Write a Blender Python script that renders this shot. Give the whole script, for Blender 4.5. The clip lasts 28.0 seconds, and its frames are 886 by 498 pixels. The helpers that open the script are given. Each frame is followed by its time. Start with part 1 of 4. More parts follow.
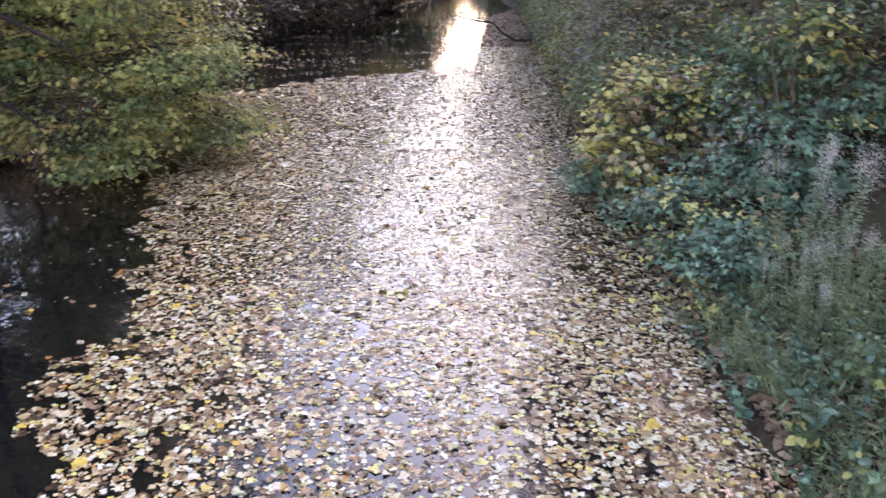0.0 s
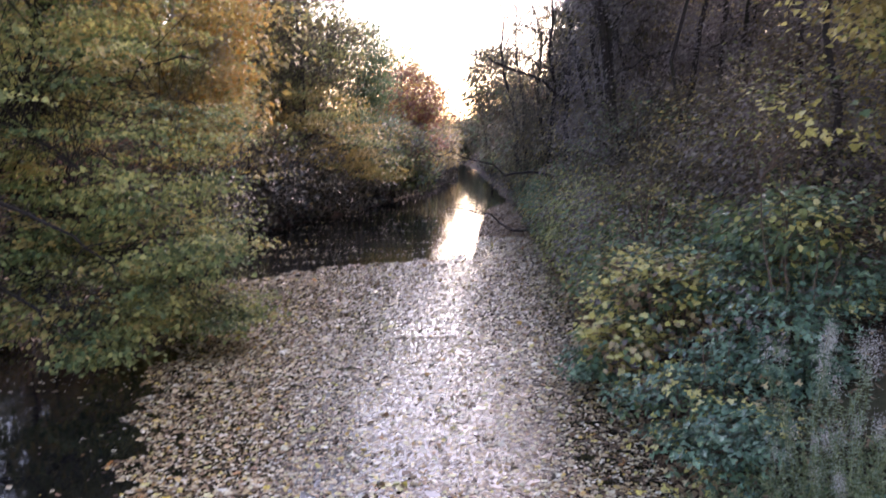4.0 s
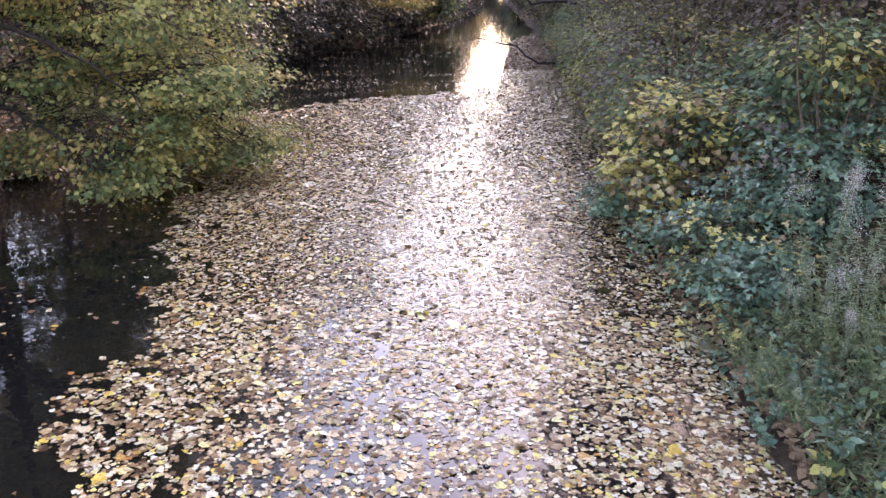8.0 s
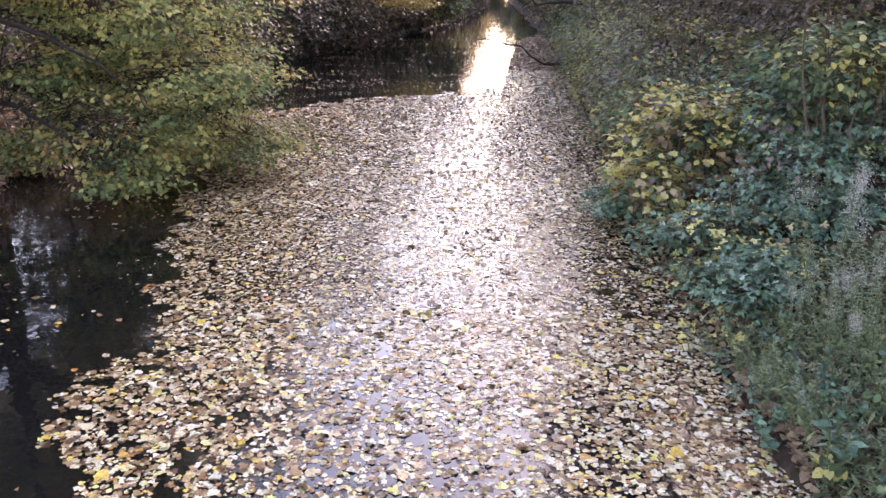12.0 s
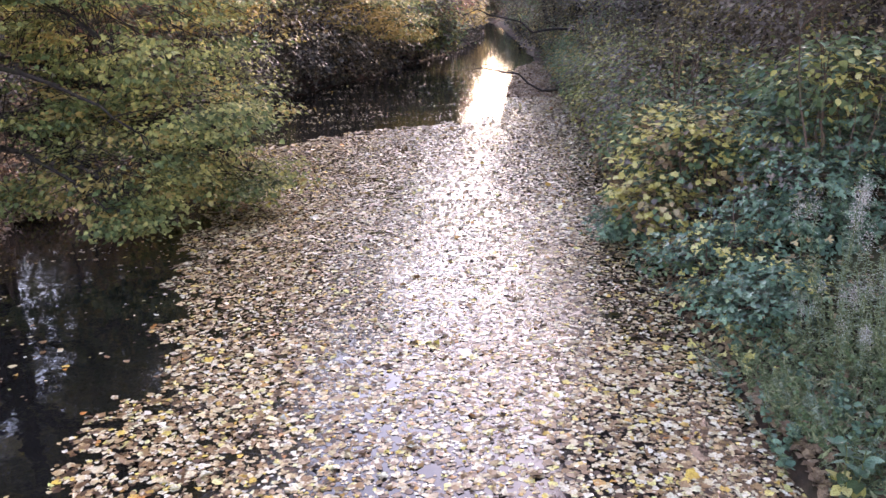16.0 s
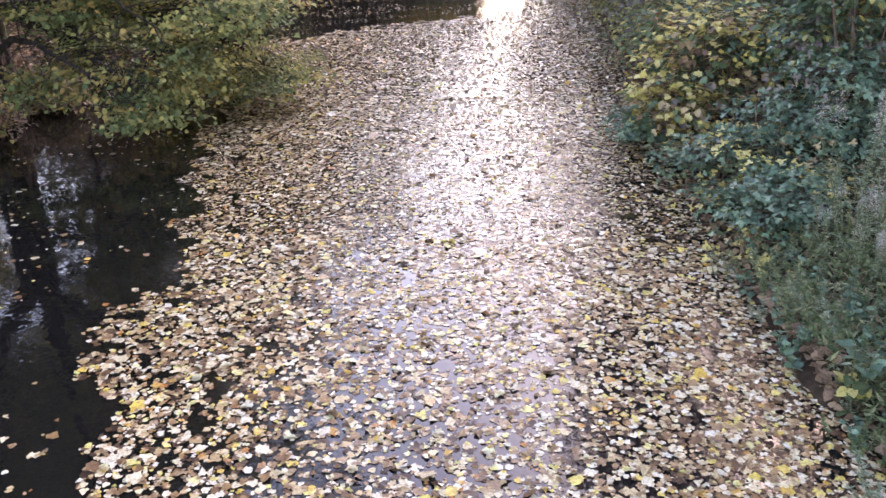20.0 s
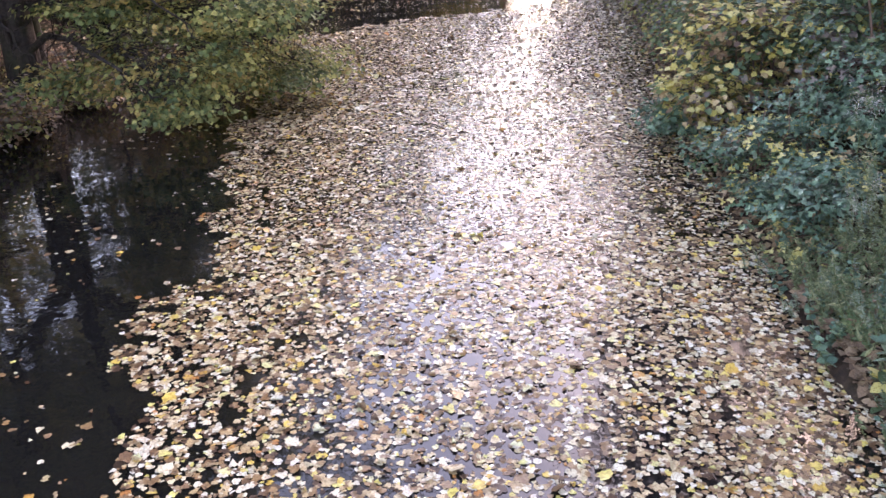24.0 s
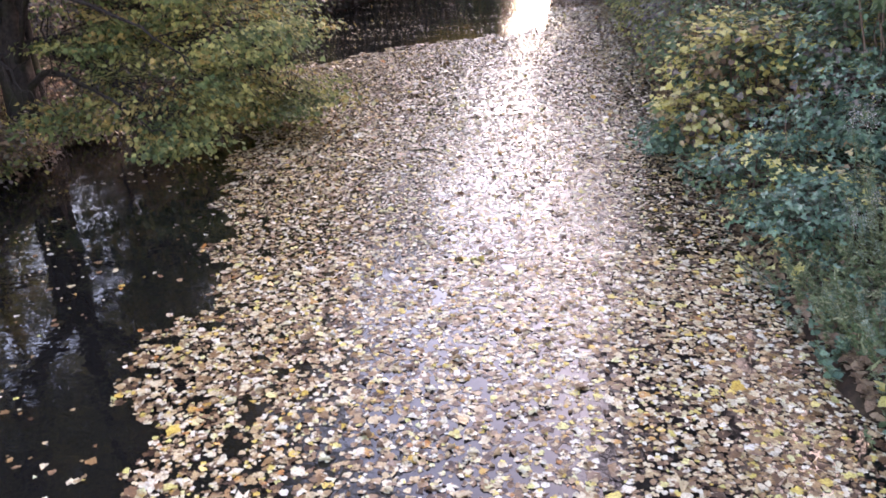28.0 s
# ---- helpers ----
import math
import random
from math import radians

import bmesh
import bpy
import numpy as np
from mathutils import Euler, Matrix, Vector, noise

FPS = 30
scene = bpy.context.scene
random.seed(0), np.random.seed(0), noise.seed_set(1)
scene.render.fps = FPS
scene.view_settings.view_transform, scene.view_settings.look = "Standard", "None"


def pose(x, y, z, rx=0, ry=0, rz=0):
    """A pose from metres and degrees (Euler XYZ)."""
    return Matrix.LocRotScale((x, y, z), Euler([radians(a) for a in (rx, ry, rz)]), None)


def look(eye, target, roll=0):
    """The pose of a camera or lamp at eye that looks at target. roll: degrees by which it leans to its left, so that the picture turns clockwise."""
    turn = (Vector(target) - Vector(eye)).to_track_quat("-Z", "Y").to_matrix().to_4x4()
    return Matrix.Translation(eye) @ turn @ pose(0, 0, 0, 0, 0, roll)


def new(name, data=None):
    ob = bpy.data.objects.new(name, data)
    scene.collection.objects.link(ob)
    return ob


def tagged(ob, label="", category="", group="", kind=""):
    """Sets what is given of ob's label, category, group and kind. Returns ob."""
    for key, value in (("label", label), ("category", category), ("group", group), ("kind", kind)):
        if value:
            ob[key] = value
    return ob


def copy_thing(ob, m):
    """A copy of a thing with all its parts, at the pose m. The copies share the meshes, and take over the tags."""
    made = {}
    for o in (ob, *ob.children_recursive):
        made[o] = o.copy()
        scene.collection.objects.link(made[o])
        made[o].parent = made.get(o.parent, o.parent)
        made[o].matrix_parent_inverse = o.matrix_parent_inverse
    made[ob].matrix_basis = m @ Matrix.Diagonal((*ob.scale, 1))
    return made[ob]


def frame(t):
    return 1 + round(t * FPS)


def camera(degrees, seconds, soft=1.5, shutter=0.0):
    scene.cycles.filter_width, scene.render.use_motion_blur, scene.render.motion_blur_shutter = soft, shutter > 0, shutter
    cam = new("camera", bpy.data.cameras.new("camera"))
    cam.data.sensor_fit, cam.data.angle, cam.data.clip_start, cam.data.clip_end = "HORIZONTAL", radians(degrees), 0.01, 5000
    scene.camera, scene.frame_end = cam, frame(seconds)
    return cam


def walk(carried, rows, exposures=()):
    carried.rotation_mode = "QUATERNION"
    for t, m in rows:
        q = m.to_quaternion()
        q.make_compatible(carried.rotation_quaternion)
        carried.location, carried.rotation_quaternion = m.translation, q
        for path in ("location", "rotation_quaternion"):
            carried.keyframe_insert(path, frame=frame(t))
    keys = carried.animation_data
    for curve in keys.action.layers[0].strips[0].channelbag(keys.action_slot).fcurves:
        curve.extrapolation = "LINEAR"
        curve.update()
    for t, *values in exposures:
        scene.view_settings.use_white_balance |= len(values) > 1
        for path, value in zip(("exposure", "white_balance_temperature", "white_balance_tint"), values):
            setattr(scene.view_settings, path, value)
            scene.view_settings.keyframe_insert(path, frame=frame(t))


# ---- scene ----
# The camera stands on a footbridge over a canal, eye 3.8 m above the water, and only turns.
cam = camera(55.23, 28.0, soft=1.5, shutter=0.5)
EYE = (0.0, 0.0, 3.8)
# seconds, heading to the left, tilt, roll, in degrees
PATH = [
    (0, 1.77, -20.04, 0.62),
    (0.5, 4.48, -19.84, 1.36),
    (1, 4.77, -17.85, 1.20),
    (1.5, 3.15, -10.21, 0.27),
    (2, 0.56, -7.32, 2.08),
    (2.5, 2.66, -6.98, 1.27),
    (3, 2.81, -7.00, 0.09),
    (3.5, 1.76, -6.23, -0.40),
    (4, 1.88, -7.44, 0.49),
    (4.5, 9.22, -13.96, -0.39),
    (6.5, 4.66, -19.14, 0.13),
    (7, 5.47, -18.74, 0.38),
    (7.5, 3.85, -18.46, 0.34),
    (8, 3.30, -18.63, 0.81),
    (8.5, 3.51, -18.34, 0.79),
    (9, 3.64, -18.26, 0.91),
    (9.5, 4.86, -17.75, 0.65),
    (10, 4.79, -18.47, 1.16),
    (10.5, 4.30, -19.56, 1.54),
    (11, 3.90, -19.60, 1.74),
    (11.5, 3.75, -19.07, 1.81),
    (12, 3.55, -18.63, 1.19),
    (12.5, 3.78, -18.22, 1.24),
    (14.5, 4.34, -17.84, -0.06),
    (15, 3.04, -18.00, 0.41),
    (15.5, 3.12, -17.43, 0.19),
    (16, 3.89, -16.66, -1.05),
    (16.5, 2.11, -24.32, 1.58),
    (17, 2.07, -29.95, 2.09),
    (17.5, 1.51, -29.27, 1.45),
    (18, 2.69, -26.92, 0.95),
    (18.5, 4.00, -24.57, 0.68),
    (19, 4.18, -23.84, 0.16),
    (19.5, 4.53, -23.23, -0.24),
    (20, 5.14, -23.48, -0.67),
    (20.5, 6.29, -23.06, -0.82),
    (21, 6.75, -23.33, -1.04),
    (21.5, 7.07, -22.80, -1.06),
    (23.5, 7.15, -23.54, -1.37),
    (24, 7.24, -23.86, -1.47),
    (24.5, 6.73, -23.65, -1.76),
    (25, 6.84, -22.66, -1.61),
    (25.5, 7.65, -21.51, -2.56),
    (26, 7.77, -22.27, -2.82),
    (26.5, 7.28, -23.46, -2.40),
    (27, 6.05, -24.33, -2.01),
    (27.5, 6.48, -23.94, -1.94),
    (28, 7.26, -22.19, -3.00),
]
walk(cam, [(t, pose(*EYE, 90 + tilt, 0, left) @ pose(0, 0, 0, 0, 0, roll)) for t, left, tilt, roll in PATH],
     exposures=[(0.0, 3.3, 6400, 38), (1.0, 3.48, 6450, 40), (2.0, 3.14, 6200, 41), (3.0, 3.04, 6200, 41), (4.0, 2.78, 6250, 41), (5.0, 2.98, 6300, 41), (6.6, 3.36, 6580, 41), (16.0, 3.36, 6580, 41), (18.0, 3.34, 6620, 40), (28.0, 3.34, 6580, 41)])

# ---- light: a bright hazy evening sky, low sun behind the trees of the far right ----
SUN_AZ, SUN_EL = 31.0, 29.0
world = bpy.data.worlds.new("sky")
scene.world = world
world.use_nodes = True
wn = world.node_tree
sky = wn.nodes.new("ShaderNodeTexSky")
sky.sky_type = "NISHITA"
sky.sun_disc = False
sky.sun_elevation, sky.sun_rotation = radians(SUN_EL), radians(SUN_AZ)
sky.air_density, sky.dust_density, sky.ozone_density = 1.6, 2.0, 0.8
wn.links.new(sky.outputs[0], wn.nodes["Background"].inputs[0])
wn.nodes["Background"].inputs[1].default_value = 0.15
sun = new("sun", bpy.data.lights.new("sun", "SUN"))
sun.data.energy, sun.data.angle, sun.data.color = 0.8, radians(10), (1.0, 0.88, 0.74)
sa, se = radians(SUN_AZ), radians(SUN_EL)
sun.matrix_world = look((0, 0, 60), (-60 * math.sin(sa) * math.cos(se), -60 * math.cos(sa) * math.cos(se), 60 - 60 * math.sin(se)))

# ---- materials ----
def material(name):
    m = bpy.data.materials.new(name)
    m.use_nodes = True
    return m, m.node_tree, m.node_tree.nodes["Principled BSDF"]


def ramp(nt, stops, smooth=True):
    r = nt.nodes.new("ShaderNodeValToRGB")
    r.color_ramp.interpolation = "LINEAR" if smooth else "CONSTANT"
    el = r.color_ramp.elements
    while len(el) < len(stops):
        el.new(0.5)
    for e, (p, c) in zip(el, stops):
        e.position, e.color = p, (*c, 1)
    return r


def noise_tex(nt, scale, detail=4.0, rough=0.55):
    n = nt.nodes.new("ShaderNodeTexNoise")
    tc = nt.nodes.new("ShaderNodeNewGeometry")
    nt.links.new(tc.outputs["Position"], n.inputs["Vector"])
    n.inputs["Scale"].default_value, n.inputs["Detail"].default_value, n.inputs["Roughness"].default_value = scale, detail, rough
    return n


def mixed(nt, a, b, fac, mode="MIX"):
    """a and b: sockets or colours; fac: socket or number."""
    m = nt.nodes.new("ShaderNodeMix")
    m.data_type, m.blend_type = "RGBA", mode
    for sock, v in ((m.inputs[0], fac), (m.inputs[6], a), (m.inputs[7], b)):
        if isinstance(v, bpy.types.NodeSocket):
            nt.links.new(v, sock)
        else:
            sock.default_value = v if isinstance(v, float) else (*v, 1)
    return m.outputs[2]


def leaf_material(name, stops, through_light=0.35, rough=0.5, coat=0.0, patch=0.35, by_object=False, gloss=0.3, vary=0.46, mottle=0.0):
    """Leaves: each one its own tone by its island, drifting in patches over the crown, and letting light through."""
    m, nt, bsdf = material(name)
    geo = nt.nodes.new("ShaderNodeNewGeometry")
    rnd = geo.outputs["Random Per Island"]
    if by_object:
        rnd = nt.nodes.new("ShaderNodeObjectInfo").outputs["Random"]
    big = noise_tex(nt, 1.5, 2.0)
    add = nt.nodes.new("ShaderNodeMath")
    add.operation = "MULTIPLY_ADD"
    nt.links.new(big.outputs[0], add.inputs[0])
    add.inputs[1].default_value = patch * 2
    sub = nt.nodes.new("ShaderNodeMath")
    sub.operation = "MULTIPLY_ADD"
    nt.links.new(rnd, sub.inputs[0])
    sub.inputs[1].default_value, sub.inputs[2].default_value = vary, (1 - vary) / 2 - patch
    nt.links.new(sub.outputs[0], add.inputs[2])
    r = ramp(nt, stops)
    nt.links.new(add.outputs[0], r.inputs[0])
    fine = noise_tex(nt, 95.0, 4.0)
    spots = ramp(nt, [(0.36, (0.42, 0.34, 0.27)), (0.54, (1, 1, 1))])
    nt.links.new(fine.outputs[0], spots.inputs[0])
    col = mixed(nt, r.outputs[0], spots.outputs[0], 0.7, "MULTIPLY")
    if mottle > 0:
        blot = noise_tex(nt, 34.0, 3.0)
        br = ramp(nt, [(0.36, (0.36, 0.30, 0.24)), (0.5, (0.9, 0.88, 0.84)), (0.66, (1.12, 1.14, 1.12))])
        nt.links.new(blot.outputs[0], br.inputs[0])
        col = mixed(nt, col, br.outputs[0], mottle, "MULTIPLY")
        crease = nt.nodes.new("ShaderNodeBump")
        crease.inputs["Strength"].default_value, crease.inputs["Distance"].default_value = 0.35, 0.006
        nt.links.new(blot.outputs[0], crease.inputs["Height"])
        nt.links.new(crease.outputs[0], bsdf.inputs["Normal"])
    nt.links.new(col, bsdf.inputs["Base Color"])
    bsdf.inputs["Roughness"].default_value = rough
    bsdf.inputs["Specular IOR Level"].default_value = gloss
    bsdf.inputs["Coat Weight"].default_value = coat
    bsdf.inputs["Coat Roughness"].default_value = 0.16
    if through_light > 0:
        tr = nt.nodes.new("ShaderNodeBsdfTranslucent")
        nt.links.new(col, tr.inputs[0])
        mx = nt.nodes.new("ShaderNodeMixShader")
        mx.inputs[0].default_value = through_light
        nt.links.new(bsdf.outputs[0], mx.inputs[1])
        nt.links.new(tr.outputs[0], mx.inputs[2])
        nt.links.new(mx.outputs[0], nt.nodes["Material Output"].inputs[0])
    return m


def bark_material(name, dark, pale, scale=14.0):
    m, nt, bsdf = material(name)
    n = noise_tex(nt, scale, 6.0, 0.65)
    r = ramp(nt, [(0.32, dark), (0.7, pale)])
    nt.links.new(n.outputs[0], r.inputs[0])
    moss = noise_tex(nt, 1.7, 3.0)
    mr = ramp(nt, [(0.5, (0, 0, 0)), (0.68, (0.6, 0.6, 0.6))])
    nt.links.new(moss.outputs[0], mr.inputs[0])
    nt.links.new(mixed(nt, r.outputs[0], (pale[0] * 0.6, pale[0] * 0.7, pale[0] * 0.3), mr.outputs[0]), bsdf.inputs["Base Color"])
    bsdf.inputs["Roughness"].default_value = 0.9
    bsdf.inputs["Specular IOR Level"].default_value = 0.12
    b = nt.nodes.new("ShaderNodeBump")
    b.inputs["Strength"].default_value, b.inputs["Distance"].default_value = 0.6, 0.02
    nt.links.new(n.outputs[0], b.inputs["Height"])
    nt.links.new(b.outputs[0], bsdf.inputs["Normal"])
    return m


BARK = bark_material("grey_brown_bark", (0.03, 0.025, 0.02), (0.13, 0.11, 0.09))
BARK_DARK = bark_material("dark_bark", (0.012, 0.01, 0.009), (0.05, 0.041, 0.038))
BARK_DARKER = bark_material("darker_bark", (0.008, 0.007, 0.007), (0.036, 0.03, 0.027))
BARK_PALE = bark_material("pale_smooth_bark", (0.16, 0.15, 0.13), (0.34, 0.32, 0.28), 6.0)
TWIG = bark_material("thin_brown_twig", (0.05, 0.035, 0.028), (0.14, 0.10, 0.075), 40.0)
STEM = bark_material("green_stem", (0.06, 0.075, 0.03), (0.14, 0.16, 0.07), 30.0)

FLOAT_TONES = [(0.0, (0.036, 0.02, 0.011)), (0.1, (0.115, 0.066, 0.033)), (0.22, (0.24, 0.15, 0.066)), (0.32, (0.19, 0.122, 0.07)), (0.46, (0.34, 0.25, 0.125)),
               (0.6, (0.47, 0.395, 0.235)), (0.74, (0.52, 0.48, 0.35)), (0.85, (0.55, 0.53, 0.44)), (0.91, (0.47, 0.45, 0.15)), (0.96, (0.50, 0.38, 0.075)), (1.0, (0.33, 0.145, 0.04))]
FLOAT = leaf_material("wet_fallen_leaf", FLOAT_TONES, 0.0, 0.3, 0.0, 0.08, gloss=0.16, vary=1.0, mottle=0.5)
FLOAT_ONE = leaf_material("wet_fallen_leaf_single", FLOAT_TONES, 0.0, 0.3, 0.0, 0.06, by_object=True, gloss=0.16, vary=1.0, mottle=0.5)
SODDEN = leaf_material("sodden_dark_leaf", [(0.0, (0.012, 0.008, 0.006)), (0.5, (0.05, 0.03, 0.019)), (1.0, (0.15, 0.10, 0.06))], 0.0, 0.3, 0.0, 0.12, gloss=0.1, mottle=0.4)
DUSK = leaf_material("dusky_grey_brown_leaf", [(0.0, (0.08, 0.068, 0.066)), (0.5, (0.165, 0.147, 0.138)), (0.85, (0.25, 0.225, 0.185)), (1.0, (0.34, 0.30, 0.21))], 0.4, gloss=0.1, vary=0.55)
# near-black leaf tone: shade of the recess under the trees put into colour
SHADE_LEAF = leaf_material("shade_dark_leaf", [(0.0, (0.016, 0.017, 0.015)), (0.5, (0.042, 0.043, 0.035)), (0.85, (0.075, 0.075, 0.052)), (1.0, (0.17, 0.15, 0.08))], 0.2, gloss=0.2, vary=0.7)
# also on far raft leaves by the bank, where it stands for shade
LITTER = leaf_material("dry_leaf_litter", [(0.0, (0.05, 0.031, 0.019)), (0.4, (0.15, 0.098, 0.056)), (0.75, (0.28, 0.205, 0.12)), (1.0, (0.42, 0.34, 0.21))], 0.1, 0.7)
MAPLE = leaf_material("olive_to_yellow_maple_leaf", [(0.0, (0.034, 0.052, 0.024)), (0.25, (0.105, 0.14, 0.055)), (0.55, (0.26, 0.29, 0.105)), (0.8, (0.44, 0.425, 0.145)), (1.0, (0.58, 0.48, 0.16))], 0.5, gloss=0.2, vary=0.58, patch=0.42)
MAPLE_GREEN = leaf_material("green_maple_leaf", [(0.0, (0.034, 0.056, 0.024)), (0.4, (0.09, 0.135, 0.052)), (0.8, (0.19, 0.24, 0.085)), (1.0, (0.30, 0.32, 0.12))], 0.45, gloss=0.2, vary=0.75)
GOLD = leaf_material("golden_orange_leaf", [(0.0, (0.13, 0.09, 0.025)), (0.4, (0.30, 0.19, 0.04)), (0.7, (0.44, 0.24, 0.05)), (1.0, (0.50, 0.20, 0.06))], 0.45)
STRAW = leaf_material("straw_yellow_leaf", [(0.0, (0.09, 0.085, 0.035)), (0.35, (0.23, 0.19, 0.062)), (0.7, (0.40, 0.31, 0.10)), (1.0, (0.52, 0.42, 0.13))], 0.45)
GREEN = leaf_material("mid_green_leaf", [(0.0, (0.04, 0.072, 0.034)), (0.5, (0.105, 0.17, 0.08)), (1.0, (0.22, 0.27, 0.12))], 0.42)
DULL = leaf_material("dull_olive_brown_leaf", [(0.0, (0.045, 0.042, 0.03)), (0.45, (0.10, 0.092, 0.062)), (0.8, (0.175, 0.152, 0.078)), (1.0, (0.28, 0.23, 0.10))], 0.38, gloss=0.15, vary=0.7)
RUST = leaf_material("russet_leaf", [(0.0, (0.10, 0.05, 0.035)), (0.5, (0.22, 0.10, 0.06)), (1.0, (0.32, 0.18, 0.08))], 0.4)
BLUEGREEN = leaf_material("blue_green_bramble_leaf", [(0.0, (0.026, 0.055, 0.04)), (0.45, (0.072, 0.142, 0.09)), (0.85, (0.16, 0.26, 0.165)), (1.0, (0.30, 0.36, 0.17))], 0.25, 0.4, gloss=0.28, vary=0.7)
LEMON = leaf_material("lemon_yellow_leaf", [(0.0, (0.32, 0.29, 0.08)), (0.5, (0.58, 0.53, 0.17)), (1.0, (0.68, 0.64, 0.34))], 0.5, vary=0.7)
PALE_DRY = leaf_material("pale_dry_leaf", [(0.0, (0.09, 0.055, 0.035)), (0.4, (0.24, 0.17, 0.09)), (0.75, (0.42, 0.34, 0.18)), (1.0, (0.52, 0.46, 0.28))], 0.3, vary=0.8)
SILVER = leaf_material("silvery_green_narrow_leaf", [(0.0, (0.045, 0.07, 0.045)), (0.5, (0.16, 0.215, 0.14)), (1.0, (0.40, 0.45, 0.33))], 0.25, 0.5)
FLUFF = leaf_material("pale_seed_fluff", [(0.0, (0.34, 0.33, 0.31)), (1.0, (0.62, 0.60, 0.57))], 0.4, 0.9)
GRASS = leaf_material("bank_grass_blade", [(0.0, (0.055, 0.085, 0.038)), (0.45, (0.15, 0.20, 0.095)), (0.8, (0.28, 0.31, 0.16)), (1.0, (0.42, 0.42, 0.25))], 0.35, vary=0.75)

# water: dark and clear, with faint ripples
WATER, nt, bsdf = material("dark_canal_water")
bsdf.inputs["Base Color"].default_value = (0.005, 0.0052, 0.005, 1)
bsdf.inputs["Roughness"].default_value = 0.03
bsdf.inputs["IOR"].default_value = 1.36
rip, swell = noise_tex(nt, 5.0, 2.0), noise_tex(nt, 0.9, 2.0)
b = nt.nodes.new("ShaderNodeBump")
b.inputs["Strength"].default_value, b.inputs["Distance"].default_value = 0.35, 0.008
nt.links.new(rip.outputs[0], b.inputs["Height"])
b2 = nt.nodes.new("ShaderNodeBump")
b2.inputs["Strength"].default_value, b2.inputs["Distance"].default_value = 0.35, 0.03
nt.links.new(swell.outputs[0], b2.inputs["Height"])
nt.links.new(b.outputs[0], b2.inputs["Normal"])
nt.links.new(b2.outputs[0], bsdf.inputs["Normal"])

# soil with trodden leaves
SOIL, nt, bsdf = material("leaf_strewn_soil")
n1, n2 = noise_tex(nt, 9.0, 8.0, 0.7), noise_tex(nt, 0.35, 3.0)
r1 = ramp(nt, [(0.3, (0.016, 0.012, 0.009)), (0.5, (0.032, 0.021, 0.015)), (0.68, (0.066, 0.043, 0.028))])
nt.links.new(n1.outputs[0], r1.inputs[0])
r2 = ramp(nt, [(0.5, (0, 0, 0)), (0.7, (0.6, 0.6, 0.6))])
nt.links.new(n2.outputs[0], r2.inputs[0])
nt.links.new(mixed(nt, r1.outputs[0], (0.05, 0.06, 0.025), r2.outputs[0]), bsdf.inputs["Base Color"])
bsdf.inputs["Roughness"].default_value = 0.95
bsdf.inputs["Specular IOR Level"].default_value = 0.1
b = nt.nodes.new("ShaderNodeBump")
b.inputs["Strength"].default_value, b.inputs["Distance"].default_value = 0.8, 0.05
nt.links.new(n1.outputs[0], b.inputs["Height"])
nt.links.new(b.outputs[0], bsdf.inputs["Normal"])


# ---- mesh helpers ----
def mesh_of(name, verts, loops, sizes, mat, smooth=True):
    """A mesh from arrays: vertices (n, 3), corner indices, and the corner count of each face."""
    me = bpy.data.meshes.new(name)
    verts, loops, sizes = np.asarray(verts, np.float32), np.asarray(loops, np.int32), np.asarray(sizes, np.int32)
    me.vertices.add(len(verts))
    me.vertices.foreach_set("co", verts.ravel())
    me.loops.add(len(loops))
    me.loops.foreach_set("vertex_index", loops)
    me.polygons.add(len(sizes))
    me.polygons.foreach_set("loop_start", np.concatenate([[0], np.cumsum(sizes)[:-1]]).astype(np.int32))
    me.update(calc_edges=True)
    me.polygons.foreach_set("use_smooth", np.full(len(sizes), smooth))
    me.materials.append(mat)
    return me


def part(name, me, parent, label=""):
    ob = new(name, me)
    ob.parent = parent
    if label:
        tagged(ob, label)
    return ob


# leaf outlines in their own plane: stalk at y = 0, tip at y = 1, with the height of a light fold
def outline(kind):
    if kind == "maple":
        half = [(0.0, 0.05), (0.24, 0.0), (0.34, 0.12), (0.54, 0.36), (0.44, 0.50), (0.29, 0.54), (0.27, 0.74), (0.12, 0.80), (0.0, 1.0)]
    elif kind == "oval":
        half = [(0.0, 0.0), (0.26, 0.22), (0.34, 0.5), (0.2, 0.8), (0.0, 1.0)]
    elif kind == "lobed":
        half = [(0.0, 0.06), (0.30, 0.0), (0.25, 0.18), (0.5, 0.38), (0.27, 0.52), (0.26, 0.76), (0.0, 1.0)]
    elif kind == "trefoil":
        half = [(0.0, 0.1), (0.40, 0.02), (0.52, 0.30), (0.15, 0.37), (0.29, 0.68), (0.0, 1.0)]
    elif kind == "ragged":
        half = [(0.0, 0.0), (0.44, 0.2), (0.2, 0.46), (0.40, 0.68), (0.0, 1.0)]
    elif kind == "star":
        half = [(0.0, 0.0), (0.43, 0.24), (0.34, 0.58), (0.0, 1.0)]
    elif kind == "narrow":
        half = [(0.0, 0.0), (0.11, 0.35), (0.0, 1.0)]
    else:
        half = [(0.0, 0.0), (0.34, 0.42), (0.0, 1.0)]
    return np.array(half)


